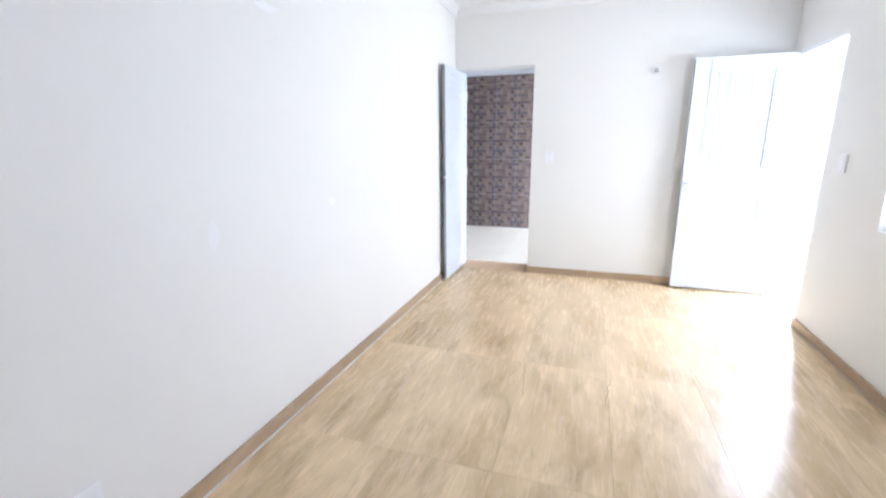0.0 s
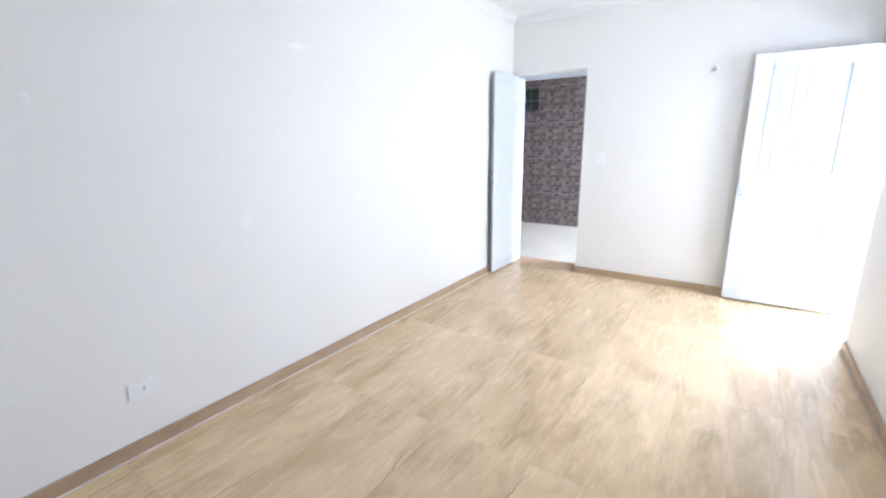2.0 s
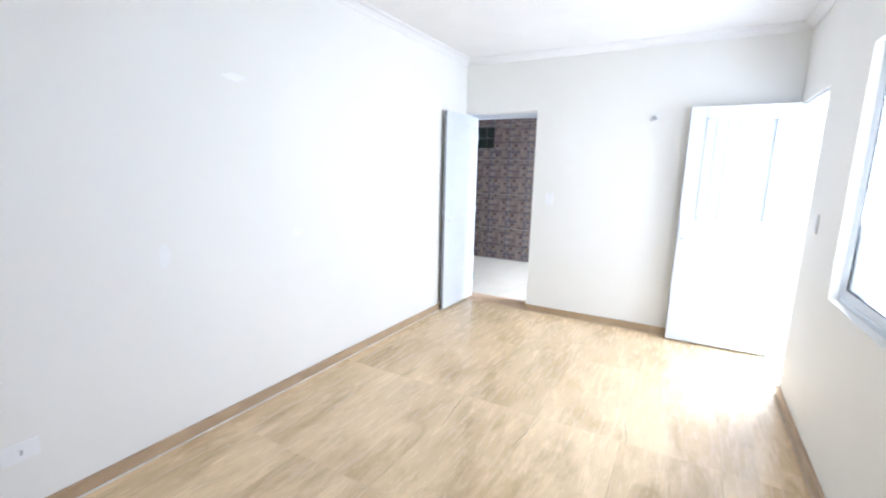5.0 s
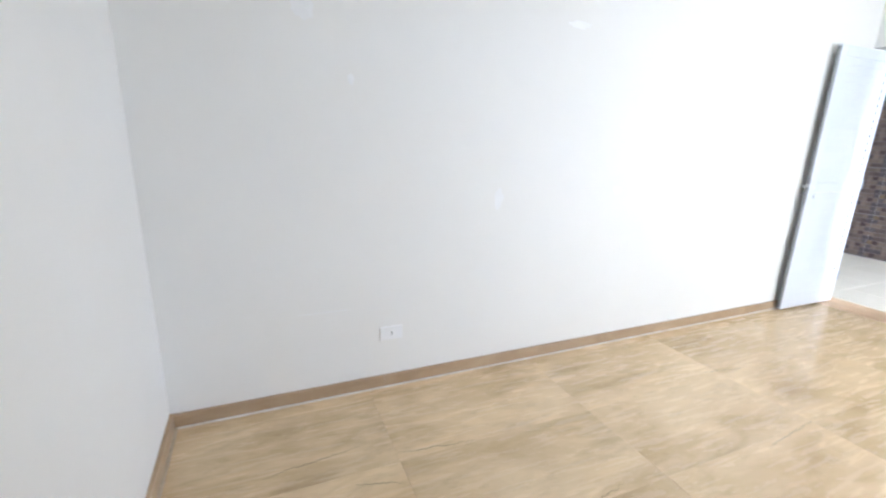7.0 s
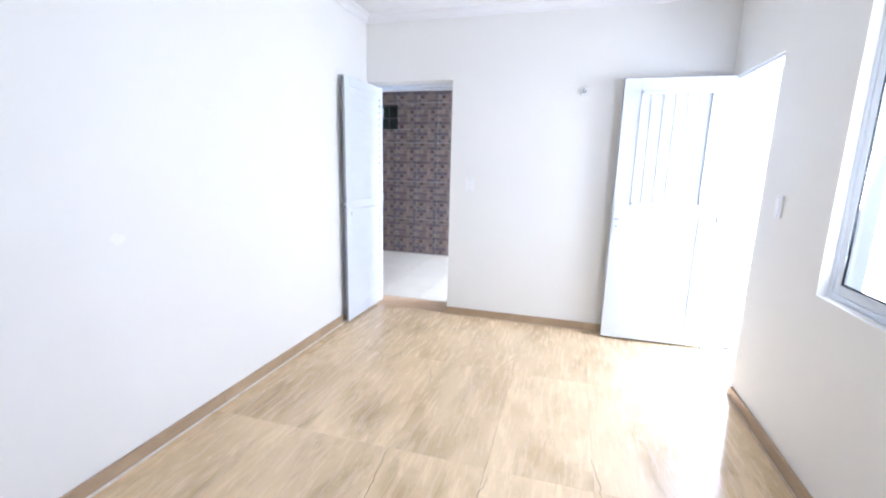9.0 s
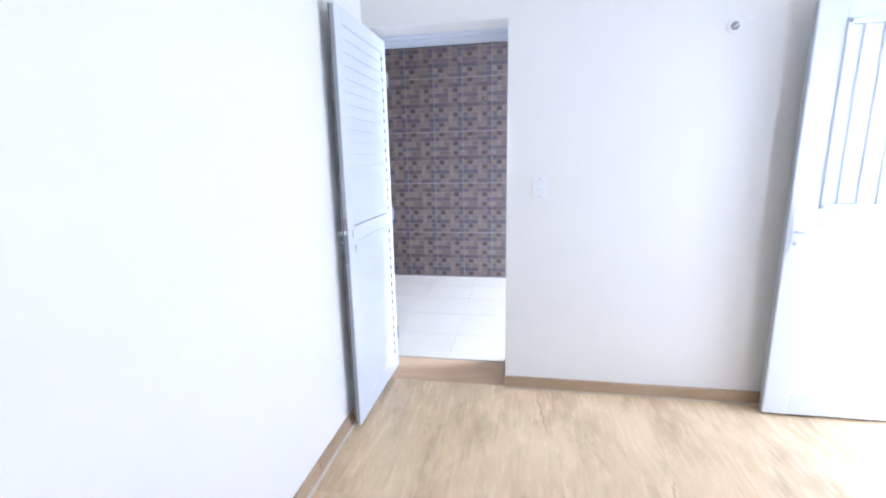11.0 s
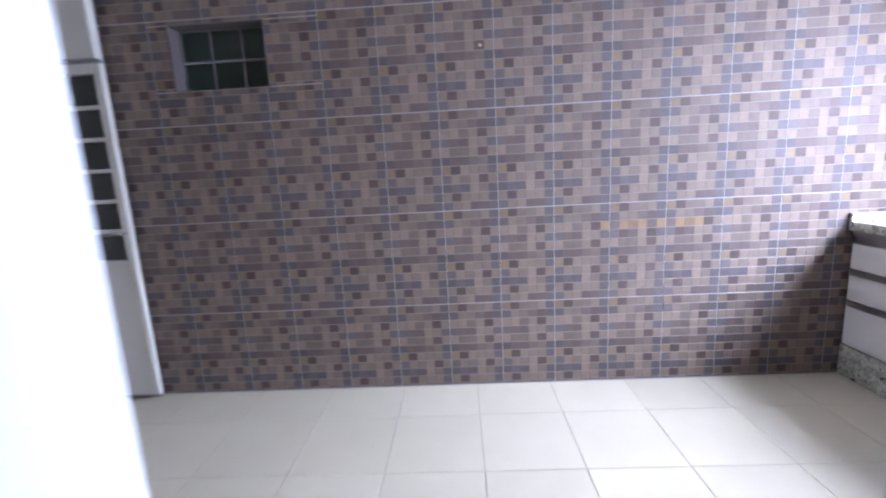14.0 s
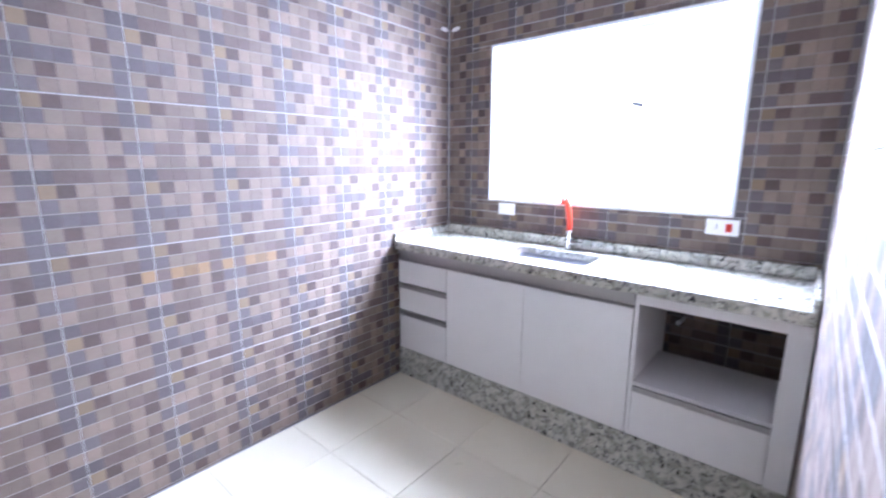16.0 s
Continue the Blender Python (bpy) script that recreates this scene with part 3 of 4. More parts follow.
# ---- kitchen window ----
def kitchen_window():
    root = thing("window_2", (XK + 0.05, (KA + KB) / 2, KZ0), "wide white sliding window with bars above the counter", "window", kind="structure")
    part("reveal_lining", boxes(((XK - 0.004, KB - 0.018, KZ0), (XK + T, KB, KZ1)), ((XK - 0.004, KA, KZ0), (XK + T, KA + 0.018, KZ1)), ((XK - 0.004, KA, KZ1 - 0.018), (XK + T, KB, KZ1)), bevel=0.002), white_metal, root)
    part("window_sill", one_box((XK - 0.006, KA, KZ0 - 0.004), (XK + T, KB, KZ0 + 0.014), 0.002), laminate, root)
    a, b, z0, z1 = KA + 0.018, KB - 0.018, KZ0 + 0.014, KZ1 - 0.018
    x0 = XK + 0.085
    part("window_frame", boxes(((x0, a, z0), (x0 + 0.07, a + 0.022, z1)), ((x0, b - 0.022, z0), (x0 + 0.07, b, z1)), ((x0, a, z1 - 0.022), (x0 + 0.07, b, z1)), ((x0, a, z0), (x0 + 0.07, b, z0 + 0.022)), bevel=0.002), white_metal, root)
    q = (b - a) / 2
    for k in range(2):
        y0, y1 = a + k * q + 0.004, a + (k + 1) * q - 0.004
        x = x0 + (0.014 if k else 0.042)
        st = 0.014
        sash = part("sash", boxes(((x, y0, z0 + 0.02), (x + 0.018, y0 + st, z1 - 0.02)), ((x, y1 - st, z0 + 0.02), (x + 0.018, y1, z1 - 0.02)), ((x, y0, z1 - 0.045), (x + 0.018, y1, z1 - 0.02)), ((x, y0, z0 + 0.02), (x + 0.018, y1, z0 + 0.045)), bevel=0.002), white_metal, root)
        pane = part("pane", one_box((x + 0.007, y0 + st, z0 + 0.045), (x + 0.010, y1 - st, z1 - 0.045)), clear, sash)
        pane.visible_shadow = False
        if not k:
            part("latch", one_box((x - 0.012, 5.80, 1.735), (x, 5.87, 1.765), 0.003, Matrix.Rotation(radians(18), 4, "X")), grey_plastic, sash, "small grey window latch")
        for z in (1.39, 1.63, 1.80, 1.94):
            part("bar", one_box((x + 0.004, y0 + st, z - 0.006), (x + 0.013, y1 - st, z + 0.006), 0.002), grey_metal, sash, "grey metal glazing bar")


kitchen_window()
part("drill_hole", tube([(-0.879, YK - 0.0016, 2.015), (-0.879, YK - 0.0036, 2.015)], 0.008, 14), sill_wood, wall_kf, "small brown plugged hole")


def plaster_dab(parent, place, along, wide, high, seed):
    """A thin uneven white patch on a tiled wall."""
    rnd = random.Random(seed)
    bm = bmesh.new()
    c, u, n = Vector(place), Vector(along), 18
    ring = []
    for k in range(n):
        r, t = 0.7 + 0.3 * rnd.random(), 2 * math.pi * k / n
        ring.append(bm.verts.new(c + u * (math.cos(t) * wide / 2 * r) + Vector((0, 0, math.sin(t) * high / 2 * r))))
    out = Vector((0, 0, 1)).cross(u) * 0.003
    mid = bm.verts.new(c + (out if out.dot(Vector((0, 6, 1.5)) - c) > 0 else -out))
    for k in range(n):
        bm.faces.new((mid, ring[k], ring[(k + 1) % n]))
    part("plaster_dab", bm, filler, parent, "small white patch")


plaster_dab(wall_kf, (1.71, YK - 0.0024, 2.315), (1, 0, 0), 0.085, 0.035, 3)
plaster_dab(wall_kw, (XK - 0.0024, 7.02, 2.315), (0, 1, 0), 0.085, 0.035, 4)


# ---- glass blocks high in the tiled wall ----
def block_window():
    root = thing("window_3", ((BA + BB) / 2, YK + 0.1, BZ0), "small recessed window of greenish glass blocks", "window", kind="structure")
    zm = (BZ0 + BZ1) / 2
    part("bed_joint", one_box((BA, YK + 0.100, zm - 0.004), (BB, YK + 0.152, zm + 0.004)), wall_grout, root, "pale bed joint between the block rows")
    part("mortar", boxes(((BA, YK + 0.106, BZ0), (BB, YK + 0.152, BZ0 + 0.008)), ((BA, YK + 0.106, BZ1 - 0.008), (BB, YK + 0.152, BZ1)), ((BA, YK + 0.106, BZ0), (BA + 0.008, YK + 0.152, BZ1)), ((BB - 0.008, YK + 0.106, BZ0), (BB, YK + 0.152, BZ1)),
                         *(((BA + (BB - BA) * k / 3 - 0.006, YK + 0.106, BZ0), (BA + (BB - BA) * k / 3 + 0.006, YK + 0.152, BZ1)) for k in (1, 2))), grey_plastic, root)
    part("lining", boxes(((BA, YK - 0.004, BZ0), (BA + 0.004, YK + 0.102, BZ1)), ((BB - 0.004, YK - 0.004, BZ0), (BB, YK + 0.102, BZ1)), ((BA, YK - 0.004, BZ0), (BB, YK + 0.102, BZ0 + 0.004)), ((BA, YK - 0.004, BZ1 - 0.004), (BB, YK + 0.102, BZ1))), mosaic[1], root)
    w, h = (BB - BA) / 3, (BZ1 - BZ0) / 2
    for i in range(3):
        for j in range(2):
            x, z = BA + (i + 0.5) * w, BZ0 + (j + 0.5) * h
            bm = one_box((x - w / 2 + 0.006, YK + 0.103, z - h / 2 + 0.006), (x + w / 2 - 0.006, YK + 0.152, z + h / 2 - 0.006), 0.01)
            part("glass_block", bm, block_glass, root, smooth=False)
    # added grey board closes the opening so that the blocks stay dim
    part("shade_board", one_box((BA, YK + 0.156, BZ0), (BB, YK + 0.16, BZ1)), grey_plastic, root, "added grey board that keeps the glass blocks dim")


block_window()


# ---- glazed kitchen door at the dark end ----
def kitchen_door():
    x0, x1, y0, y1, z0, z1 = XW + 0.02, -2.985, 6.985, 7.022, 0.045, 2.03
    root = thing("door_3", ((x0 + x1) / 2, 7.0, 0), "cream painted metal door with six glass lights", "door", kind="structure")
    st, gz0, gz1 = 0.045, 0.915, 1.975
    leaf = part("leaf_frame", boxes(((x0, y0, z0), (x0 + st, y1, z1)), ((x1 - st, y0, z0), (x1, y1, z1)), ((x0 + st, y0, gz1), (x1 - st, y1, z1)), ((x0 + st, y0 + 0.004, z0), (x1 - st, y1, gz0)), bevel=0.003), cream_metal, root)
    n = 6
    for k in range(n):
        a, b = gz0 + (gz1 - gz0) * k / n, gz0 + (gz1 - gz0) * (k + 1) / n
        pane = part("pane", one_box((x0 + st, y0 + 0.014, a + 0.006), (x1 - st, y0 + 0.018, b - 0.006)), dark_glass, leaf)
        if k:
            part("glazing_bar", one_box((x0 + st, y0 + 0.002, a - 0.011), (x1 - st, y1 - 0.006, a + 0.011), 0.003), cream_metal, leaf)
    part("handle", tube([(x1 - 0.022, y0, 1.08), (x1 - 0.022, y0 - 0.035, 1.08), (x1 - 0.04, y0 - 0.042, 1.08), (x1 - 0.13, y0 - 0.042, 1.075)], 0.008, 12), chrome, leaf, "chrome lever handle")
    part("transom_panel", one_box((x0, 6.975, 2.055), (x1 - 0.012, 7.03, ZK), 0.004), cream_metal, root)
    # grey board added for the dimness behind the panes
    part("backing", one_box((x0, 7.03, 0.01), (x1 - 0.02, 7.05, ZK)), grey_plastic, root, "grey board in place of the dim space behind the door glass")


kitchen_door()


# ---- base cabinets, counter and sink ----
FX, BXK = 1.22, XK - 0.006       # cabinet fronts, tile face
def pull(bm_parent, y0, y1, z0, z1):
    """Aluminium edge pull with a finger lip along the top of a front."""
    bm = boxes(((FX - 0.004, y0, z0), (FX + 0.016, y1, z0 + 0.006)), ((FX - 0.004, y0, z0), (FX - 0.001, y1, z1)), ((FX - 0.004, y0, z1 - 0.004), (FX + 0.010, y1, z1)), bevel=0.001)
    return part("edge_pull", bm, aluminium, bm_parent, "grey aluminium edge pull")


def drawer_unit():
    y0, y1 = 6.653, 7.062
    root = thing("drawer_cabinet", (1.48, (y0 + y1) / 2, 0.19), "white three-drawer base cabinet with aluminium pulls", "cabinet", "kitchen base cabinets")
    part("body", boxes(((FX + 0.02, y0, 0.195), (1.70, y0 + 0.016, 0.862)), ((FX + 0.02, y1 - 0.016, 0.195), (1.70, y1, 0.862)), ((FX + 0.02, y0 + 0.016, 0.195), (1.70, y1 - 0.016, 0.211)), ((1.685, y0 + 0.016, 0.211), (1.70, y1 - 0.016, 0.862)), bevel=0.001), carcass, root)
    for z0, z1 in ((0.200, 0.436), (0.474, 0.622), (0.660, 0.806)):
        d = part("drawer_front", one_box((FX, y0 + 0.002, z0), (FX + 0.018, y1 - 0.002, z1), 0.002), laminate, root)
        if z1 < 0.7:
            pull(d, y0 + 0.002, y1 - 0.002, z1, z1 + 0.030)


def door_unit():
    y0, y1 = 5.567, 6.650
    root = thing("sink_cabinet", (1.48, (y0 + y1) / 2, 0.19), "white two-door base cabinet under the sink", "cabinet", "kitchen base cabinets")
    part("body", boxes(((FX + 0.02, y0, 0.195), (1.70, y0 + 0.016, 0.862)), ((FX + 0.02, y1 - 0.016, 0.195), (1.70, y1, 0.862)), ((FX + 0.02, y0 + 0.016, 0.195), (1.70, y1 - 0.016, 0.211)), bevel=0.001), carcass, root)
    for a, b in ((y0 + 0.002, 6.121), (6.124, y1 - 0.002)):
        part("cabinet_door", one_box((FX, a, 0.200), (FX + 0.018, b, 0.806), 0.002), laminate, root)


def niche_unit():
    y0, y1 = 4.972, 5.563
    root = thing("microwave_cabinet", (1.48, (y0 + y1) / 2, 0.19), "white base cabinet with open niche above a drawer", "cabinet", "kitchen base cabinets")
    part("side_panel", one_box((FX, 4.956, 0.195), (1.735, 5.034, 0.880), 0.002), laminate, root)
    part("side_panel", one_box((FX, y1 - 0.016, 0.195), (1.735, y1, 0.880), 0.002), laminate, root)
    part("top_rail", one_box((FX, 5.034, 0.832), (FX + 0.018, y1 - 0.016, 0.880), 0.002), laminate, root)
    part("shelf", one_box((FX + 0.004, 5.034, 0.447), (1.66, y1 - 0.016, 0.465), 0.002), carcass, root)
    d = part("drawer_front", one_box((FX, 5.037, 0.200), (FX + 0.018, y1 - 0.018, 0.421), 0.002), laminate, root)
    pull(d, 5.037, y1 - 0.018, 0.421, 0.445)
    part("floor_panel", one_box((FX + 0.02, 5.034, 0.195), (1.70, y1 - 0.016, 0.211), 0.001), carcass, root)


drawer_unit()
door_unit()
niche_unit()
rail = thing("rail_profile", (FX, 6.3, 0.81), "grey aluminium finger-pull rail under the counter", "rail")
part("channel", boxes(((FX + 0.012, 5.568, 0.810), (FX + 0.016, 7.064, 0.880)), ((FX - 0.002, 5.568, 0.810), (FX + 0.012, 7.064, 0.816)), bevel=0.001), aluminium, rail)
part("lip", one_box((FX - 0.002, 5.568, 0.852), (FX + 0.012, 7.064, 0.880), 0.002), aluminium, rail)
plinth = thing("plinth", (FX + 0.02, 6.0, 0), "speckled granite plinth under the base cabinets", "plinth")
part("front_slab", one_box((FX + 0.004, 4.958, 0.001), (FX + 0.024, 7.074, 0.192), 0.002), granite, plinth)
part("core", one_box((FX + 0.03, 4.962, 0.001), (1.70, 7.070, 0.188)), carcass, plinth)


def rounded_rect(x0, x1, y0, y1, r, n=5):
    pts = []
    for cx, cy, a0 in ((x1 - r, y1 - r, 0), (x0 + r, y1 - r, 90), (x0 + r, y0 + r, 180), (x1 - r, y0 + r, 270)):
        for k in range(n + 1):
            a = radians(a0 + 90 * k / n)
            pts.append((cx + r * math.cos(a), cy + r * math.sin(a)))
    return pts


SX0, SX1, SY0, SY1 = 1.335, 1.605, 5.855, 6.365
def countertop():
    z0, z1, x0, x1, y0, y1 = 0.895, 0.932, 1.203, BXK, 4.957, 7.074
    root = thing("countertop", (1.48, 6.0, 0.9), "pale speckled granite countertop with upstand", "countertop")
    bm = bmesh.new()
    hole = rounded_rect(SX0, SX1, SY0, SY1, 0.045)
    n, per = len(hole), len(hole) // 4
    corners = ((x1, y1), (x0, y1), (x0, y0), (x1, y0))
    rings = []
    for z in (z1, z0):
        ring = [bm.verts.new((*p, z)) for p in hole]
        rim = [bm.verts.new((*p, z)) for p in corners]
        for k in range(n):
            a, b = k // per, ((k + 1) % n) // per
            face = [ring[k], rim[a], ring[(k + 1) % n]] if a == b else [ring[k], rim[a], rim[b], ring[(k + 1) % n]]
            bm.faces.new(face if z == z1 else list(reversed(face)))
        rings.append((ring, rim))
    for (top, low), m in (((rings[0][0], rings[1][0]), n), ((rings[0][1], rings[1][1]), 4)):
        for k in range(m):
            bm.faces.new((top[k], top[(k + 1) % m], low[(k + 1) % m], low[k]))
    bmesh.ops.recalc_face_normals(bm, faces=bm.faces)
    part("slab", bm, granite, root)
    part("front_apron", one_box((1.196, y0, 0.881), (1.216, y1, 0.934), 0.004), granite, root)
    part("upstand", one_box((BXK - 0.022, y0 + 0.02, 0.934), (BXK - 0.001, y1 - 0.02, 0.992), 0.003), granite, root)
    part("upstand", one_box((1.196, y1 - 0.020, 0.934), (BXK - 0.001, y1 - 0.001, 0.982), 0.003), granite, root)
    part("upstand", one_box((1.196, y0 + 0.001, 0.934), (BXK - 0.001, y0 + 0.020, 0.982), 0.003), granite, root)
    part("sealant", one_box((1.192, y1 - 0.004, 0.881), (1.196, y1, 0.982)), rubber, root, "dark sealant line at the wall")


countertop()


def sink():
    root = thing("kitchen_sink", ((SX0 + SX1) / 2, (SY0 + SY1) / 2, 0.78), "stainless steel undermount sink bowl", "sink")
    bm = bmesh.new()
    levels = [(0.012, 0.894, 0.055), (0.0, 0.893, 0.045), (-0.004, 0.880, 0.045), (-0.012, 0.79, 0.05), (-0.03, 0.768, 0.05), (-0.09, 0.764, 0.03)]
    rings = [[bm.verts.new((*p, z)) for p in rounded_rect(SX0 - g, SX1 + g, SY0 - g, SY1 + g, r)] for g, z, r in levels]
    for a, b in zip(rings, rings[1:]):
        for k in range(len(a)):
            j = (k + 1) % len(a)
            bm.faces.new((a[k], a[j], b[j], b[k]))
    bm.faces.new(rings[-1])
    bmesh.ops.recalc_face_normals(bm, faces=bm.faces)
    bowl = part("bowl", bm, steel, root, smooth=True)
    bowl.modifiers.new("thickness", "SOLIDIFY").thickness = 0.0015
    part("drain", tube([(1.47, 6.05, 0.7655), (1.47, 6.05, 0.770)], 0.04, 24), chrome, root)
    part("drain_grate", boxes(*(((1.44 + 0.012 * k, 6.025, 0.770), (1.445 + 0.012 * k, 6.075, 0.7725)) for k in range(5))), rubber, root)


sink()


def tap():
    x, y = 1.690, 6.100
    root = thing("kitchen_tap", (x, y, 0.932), "chrome kitchen tap with red rubber hose spout", "tap")
    part("base", tube([(x, y, 0.932), (x, y, 0.940), (x, y, 0.943)], [0.024, 0.024, 0.017], 24), chrome, root)
    part("body", tube([(x, y, 0.940), (x, y, 0.985), (x, y, 0.990), (x, y, 1.035)], [0.015, 0.015, 0.011, 0.011], 20), chrome, root)
    part("side_valve", tube([(x, y - 0.008, 0.972), (x - 0.01, y - 0.045, 0.975), (x - 0.012, y - 0.05, 0.975)], [0.012, 0.012, 0.014], 16), chrome, root)
    part("lever", tube([(x - 0.012, y - 0.05, 0.976), (x - 0.02, y - 0.075, 0.981), (x - 0.028, y - 0.095, 0.984)], [0.007, 0.006, 0.005], 12), chrome, root)
    part("collar", tube([(x, y, 1.030), (x, y, 1.048)], 0.014, 20), white_plastic, root)
    hose = [(x, y, 1.045), (x + 0.001, y + 0.002, 1.09), (x - 0.002, y + 0.008, 1.15), (x - 0.012, y + 0.014, 1.195), (x - 0.035, y + 0.016, 1.225), (x - 0.066, y + 0.012, 1.232), (x - 0.090, y + 0.006, 1.215)]
    part("hose", tube(hose, 0.0165, 16), hose_red, root, "bent red rubber hose", smooth=True)


tap()

pipe = thing("water_pipe", (1.70, 5.50, 0.62), "white plastic water pipe stub in the niche", "pipe")
part("stub", tube([(BXK + 0.004, 5.47, 0.63), (1.70, 5.47, 0.63), (1.69, 5.475, 0.63)], 0.009, 14), white_plastic, pipe)
part("cap", tube([(1.69, 5.475, 0.63), (1.672, 5.475, 0.63)], [0.013, 0.012], 14), white_plastic, pipe)


# ---- outlets and switches ----
def wall_plate(name, label, category, centre, normal, wide, high, draw):
    """A bevelled plate flat on a wall. draw(add) adds the inserts in plate coordinates."""
    root = thing(name, centre, label, category)
    n = Vector(normal)
    up = Vector((0, 0, 1))
    u = up.cross(n)
    m = Matrix((u, up, n)).transposed().to_4x4()
    m.translation = Vector(centre)

    def add(kind, bm, mat, parent=None, text=""):
        bmesh.ops.transform(bm, matrix=m, verts=bm.verts)
        return part(kind, bm, mat, parent or root, text)

    add("plate", one_box((-wide / 2, -high / 2, 0.0), (wide / 2, high / 2, 0.009), 0.004), white_plastic)
    draw(add)
    return root


def socket(add, u):
    add("socket_insert", one_box((u - 0.017, -0.020, 0.009), (u + 0.017, 0.020, 0.0105), 0.0006), white_plastic)
    for k in (-1, 0, 1):
        add("contact_hole", tube([(u + 0.0 + (0.003 if k == 0 else 0), k * 0.0085, 0.0104), (u + (0.003 if k == 0 else 0), k * 0.0085, 0.0109)], 0.0032, 10), rubber)


def outlet_room(add):
    socket(add, 0.0)
    for u in (-0.040, 0.040):
        add("screw_cover", tube([(u, 0, 0.009), (u, 0, 0.0096)], 0.004, 10), white_plastic)


def two_switches(add):
    for v in (-0.022, 0.022):
        rocker = add("rocker", one_box((-0.017, v - 0.013, 0.009), (0.017, v + 0.013, 0.0125), 0.002), white_plastic)
        add("seam", one_box((-0.018, v + 0.0135, 0.009), (0.018, v + 0.0142, 0.0096)), grey_plastic)
    for v in (-0.049, 0.049):
        add("screw_cover", tube([(0, v, 0.009), (0, v, 0.0096)], 0.0035, 10), grey_plastic)


def blank(add):
    for u in (-0.05, 0.05):
        add("screw_cover", tube([(u, 0, 0.009), (u, 0, 0.0096)], 0.0035, 10), grey_plastic)


def red_socket(add):
    socket(add, -0.026)
    add("red_insert", one_box((0.016, -0.020, 0.009), (0.042, 0.020, 0.011), 0.001), red_plastic, None, "red socket insert")
    for k in (-1, 1):
        add("contact_hole", tube([(0.029, k * 0.0085, 0.0109), (0.029, k * 0.0085, 0.0114)], 0.003, 10), rubber)


wall_plate("wall_outlet", "white plastic wall outlet low on the wall", "outlet", (XL, 0.678, 0.313), (1, 0, 0), 0.125, 0.078, outlet_room)
wall_plate("light_switch", "white double light switch beside the kitchen doorway", "switch", (-0.379, YF, 1.217), (0, -1, 0), 0.078, 0.118, two_switches)
wall_plate("light_switch", "white light switch beside the outer door", "switch", (XR, 3.49, 1.215), (-1, 0, 0), 0.078, 0.118, two_switches)
wall_plate("blank_plate", "white blank wall plate above the counter", "wall plate", (XK - 0.0018, 6.575, 1.132), (-1, 0, 0), 0.125, 0.076, blank)
wall_plate("wall_outlet", "white wall outlet with one red socket", "outlet", (XK - 0.0018, 5.349, 1.130), (-1, 0, 0), 0.140, 0.078, red_socket)

# wire ends left for a wall lamp
bracket = thing("lamp_wiring", (0.525, YF, 1.985), "bare wall box with loose lamp wires", "wall box")
part("ring", tube([(0.525, YF, 1.985), (0.525, YF - 0.006, 1.985), (0.525, YF - 0.010, 1.985)], [0.036, 0.036, 0.031], 24), white_plastic, bracket)
part("inner_cup", tube([(0.525, YF - 0.010, 1.985), (0.525, YF - 0.012, 1.985)], 0.019, 20), grey_plastic, bracket)
part("wire", tube([(0.520, YF - 0.010, 1.98), (0.530, YF - 0.04, 1.988), (0.556, YF - 0.055, 2.002), (0.585, YF - 0.05, 2.012)], 0.0035, 8), white_plastic, bracket)
part("wire", tube([(0.528, YF - 0.010, 1.982), (0.520, YF - 0.045, 1.972), (0.506, YF - 0.06, 1.962)], 0.0045, 8), grey_plastic, bracket)


# filler smears on the painted walls; the last one stands for a thin dent line
def smear(y, z, wide, high, seed):
    rnd = random.Random(seed)
    bm = bmesh.new()
    n = 22
    ring = []
    for k in range(n):
        a = 2 * math.pi * k / n
        r = 0.75 + 0.35 * rnd.random()
        ring.append(bm.verts.new((XL + 0.0004, y + math.cos(a) * wide / 2 * r, z + math.sin(a) * high / 2 * r)))
    mid = bm.verts.new((XL + 0.0015, y, z))
    for k in range(n):
        bm.faces.new((mid, ring[k], ring[(k + 1) % n]))
    part("filler_patch", bm, filler, wall_left)


for k, (y, z, w, h) in enumerate(((0.494, 1.589, 0.03, 0.05), (1.743, 1.95, 0.16, 0.04), (1.30, 1.02, 0.06, 0.12), (0.30, 1.86, 0.10, 0.10), (2.15, 1.05, 0.08, 0.05), (0.33, 0.475, 0.30, 0.006))):
    smear(y, z, w, h, k)

# printed cracks in the wood-look tiles
crack_ink = material("printed_crack", (0.29, 0.20, 0.11), 0.4, scale=30, fine=200, bump=0.0)


def crack(x, y0, y1, seed):
    rnd = random.Random(seed)
    bm = bmesh.new()
    n = 14
    rows = []
    for k in range(n + 1):
        f = k / n
        px = x + 0.05 * (f - 0.5) * (1 if seed % 2 else -1) + rnd.uniform(-0.007, 0.007)
        w = 0.0022 * math.sin(math.pi * min(0.98, 0.06 + f * 0.92)) + 0.0003
        rows.append((bm.verts.new((px - w, y0 + (y1 - y0) * f, 0.0005)), bm.verts.new((px + w, y0 + (y1 - y0) * f, 0.0005))))
    for a, b in zip(rows, rows[1:]):
        bm.faces.new((a[0], a[1], b[1], b[0]))
    part("crack_line", bm, crack_ink, floor_room)


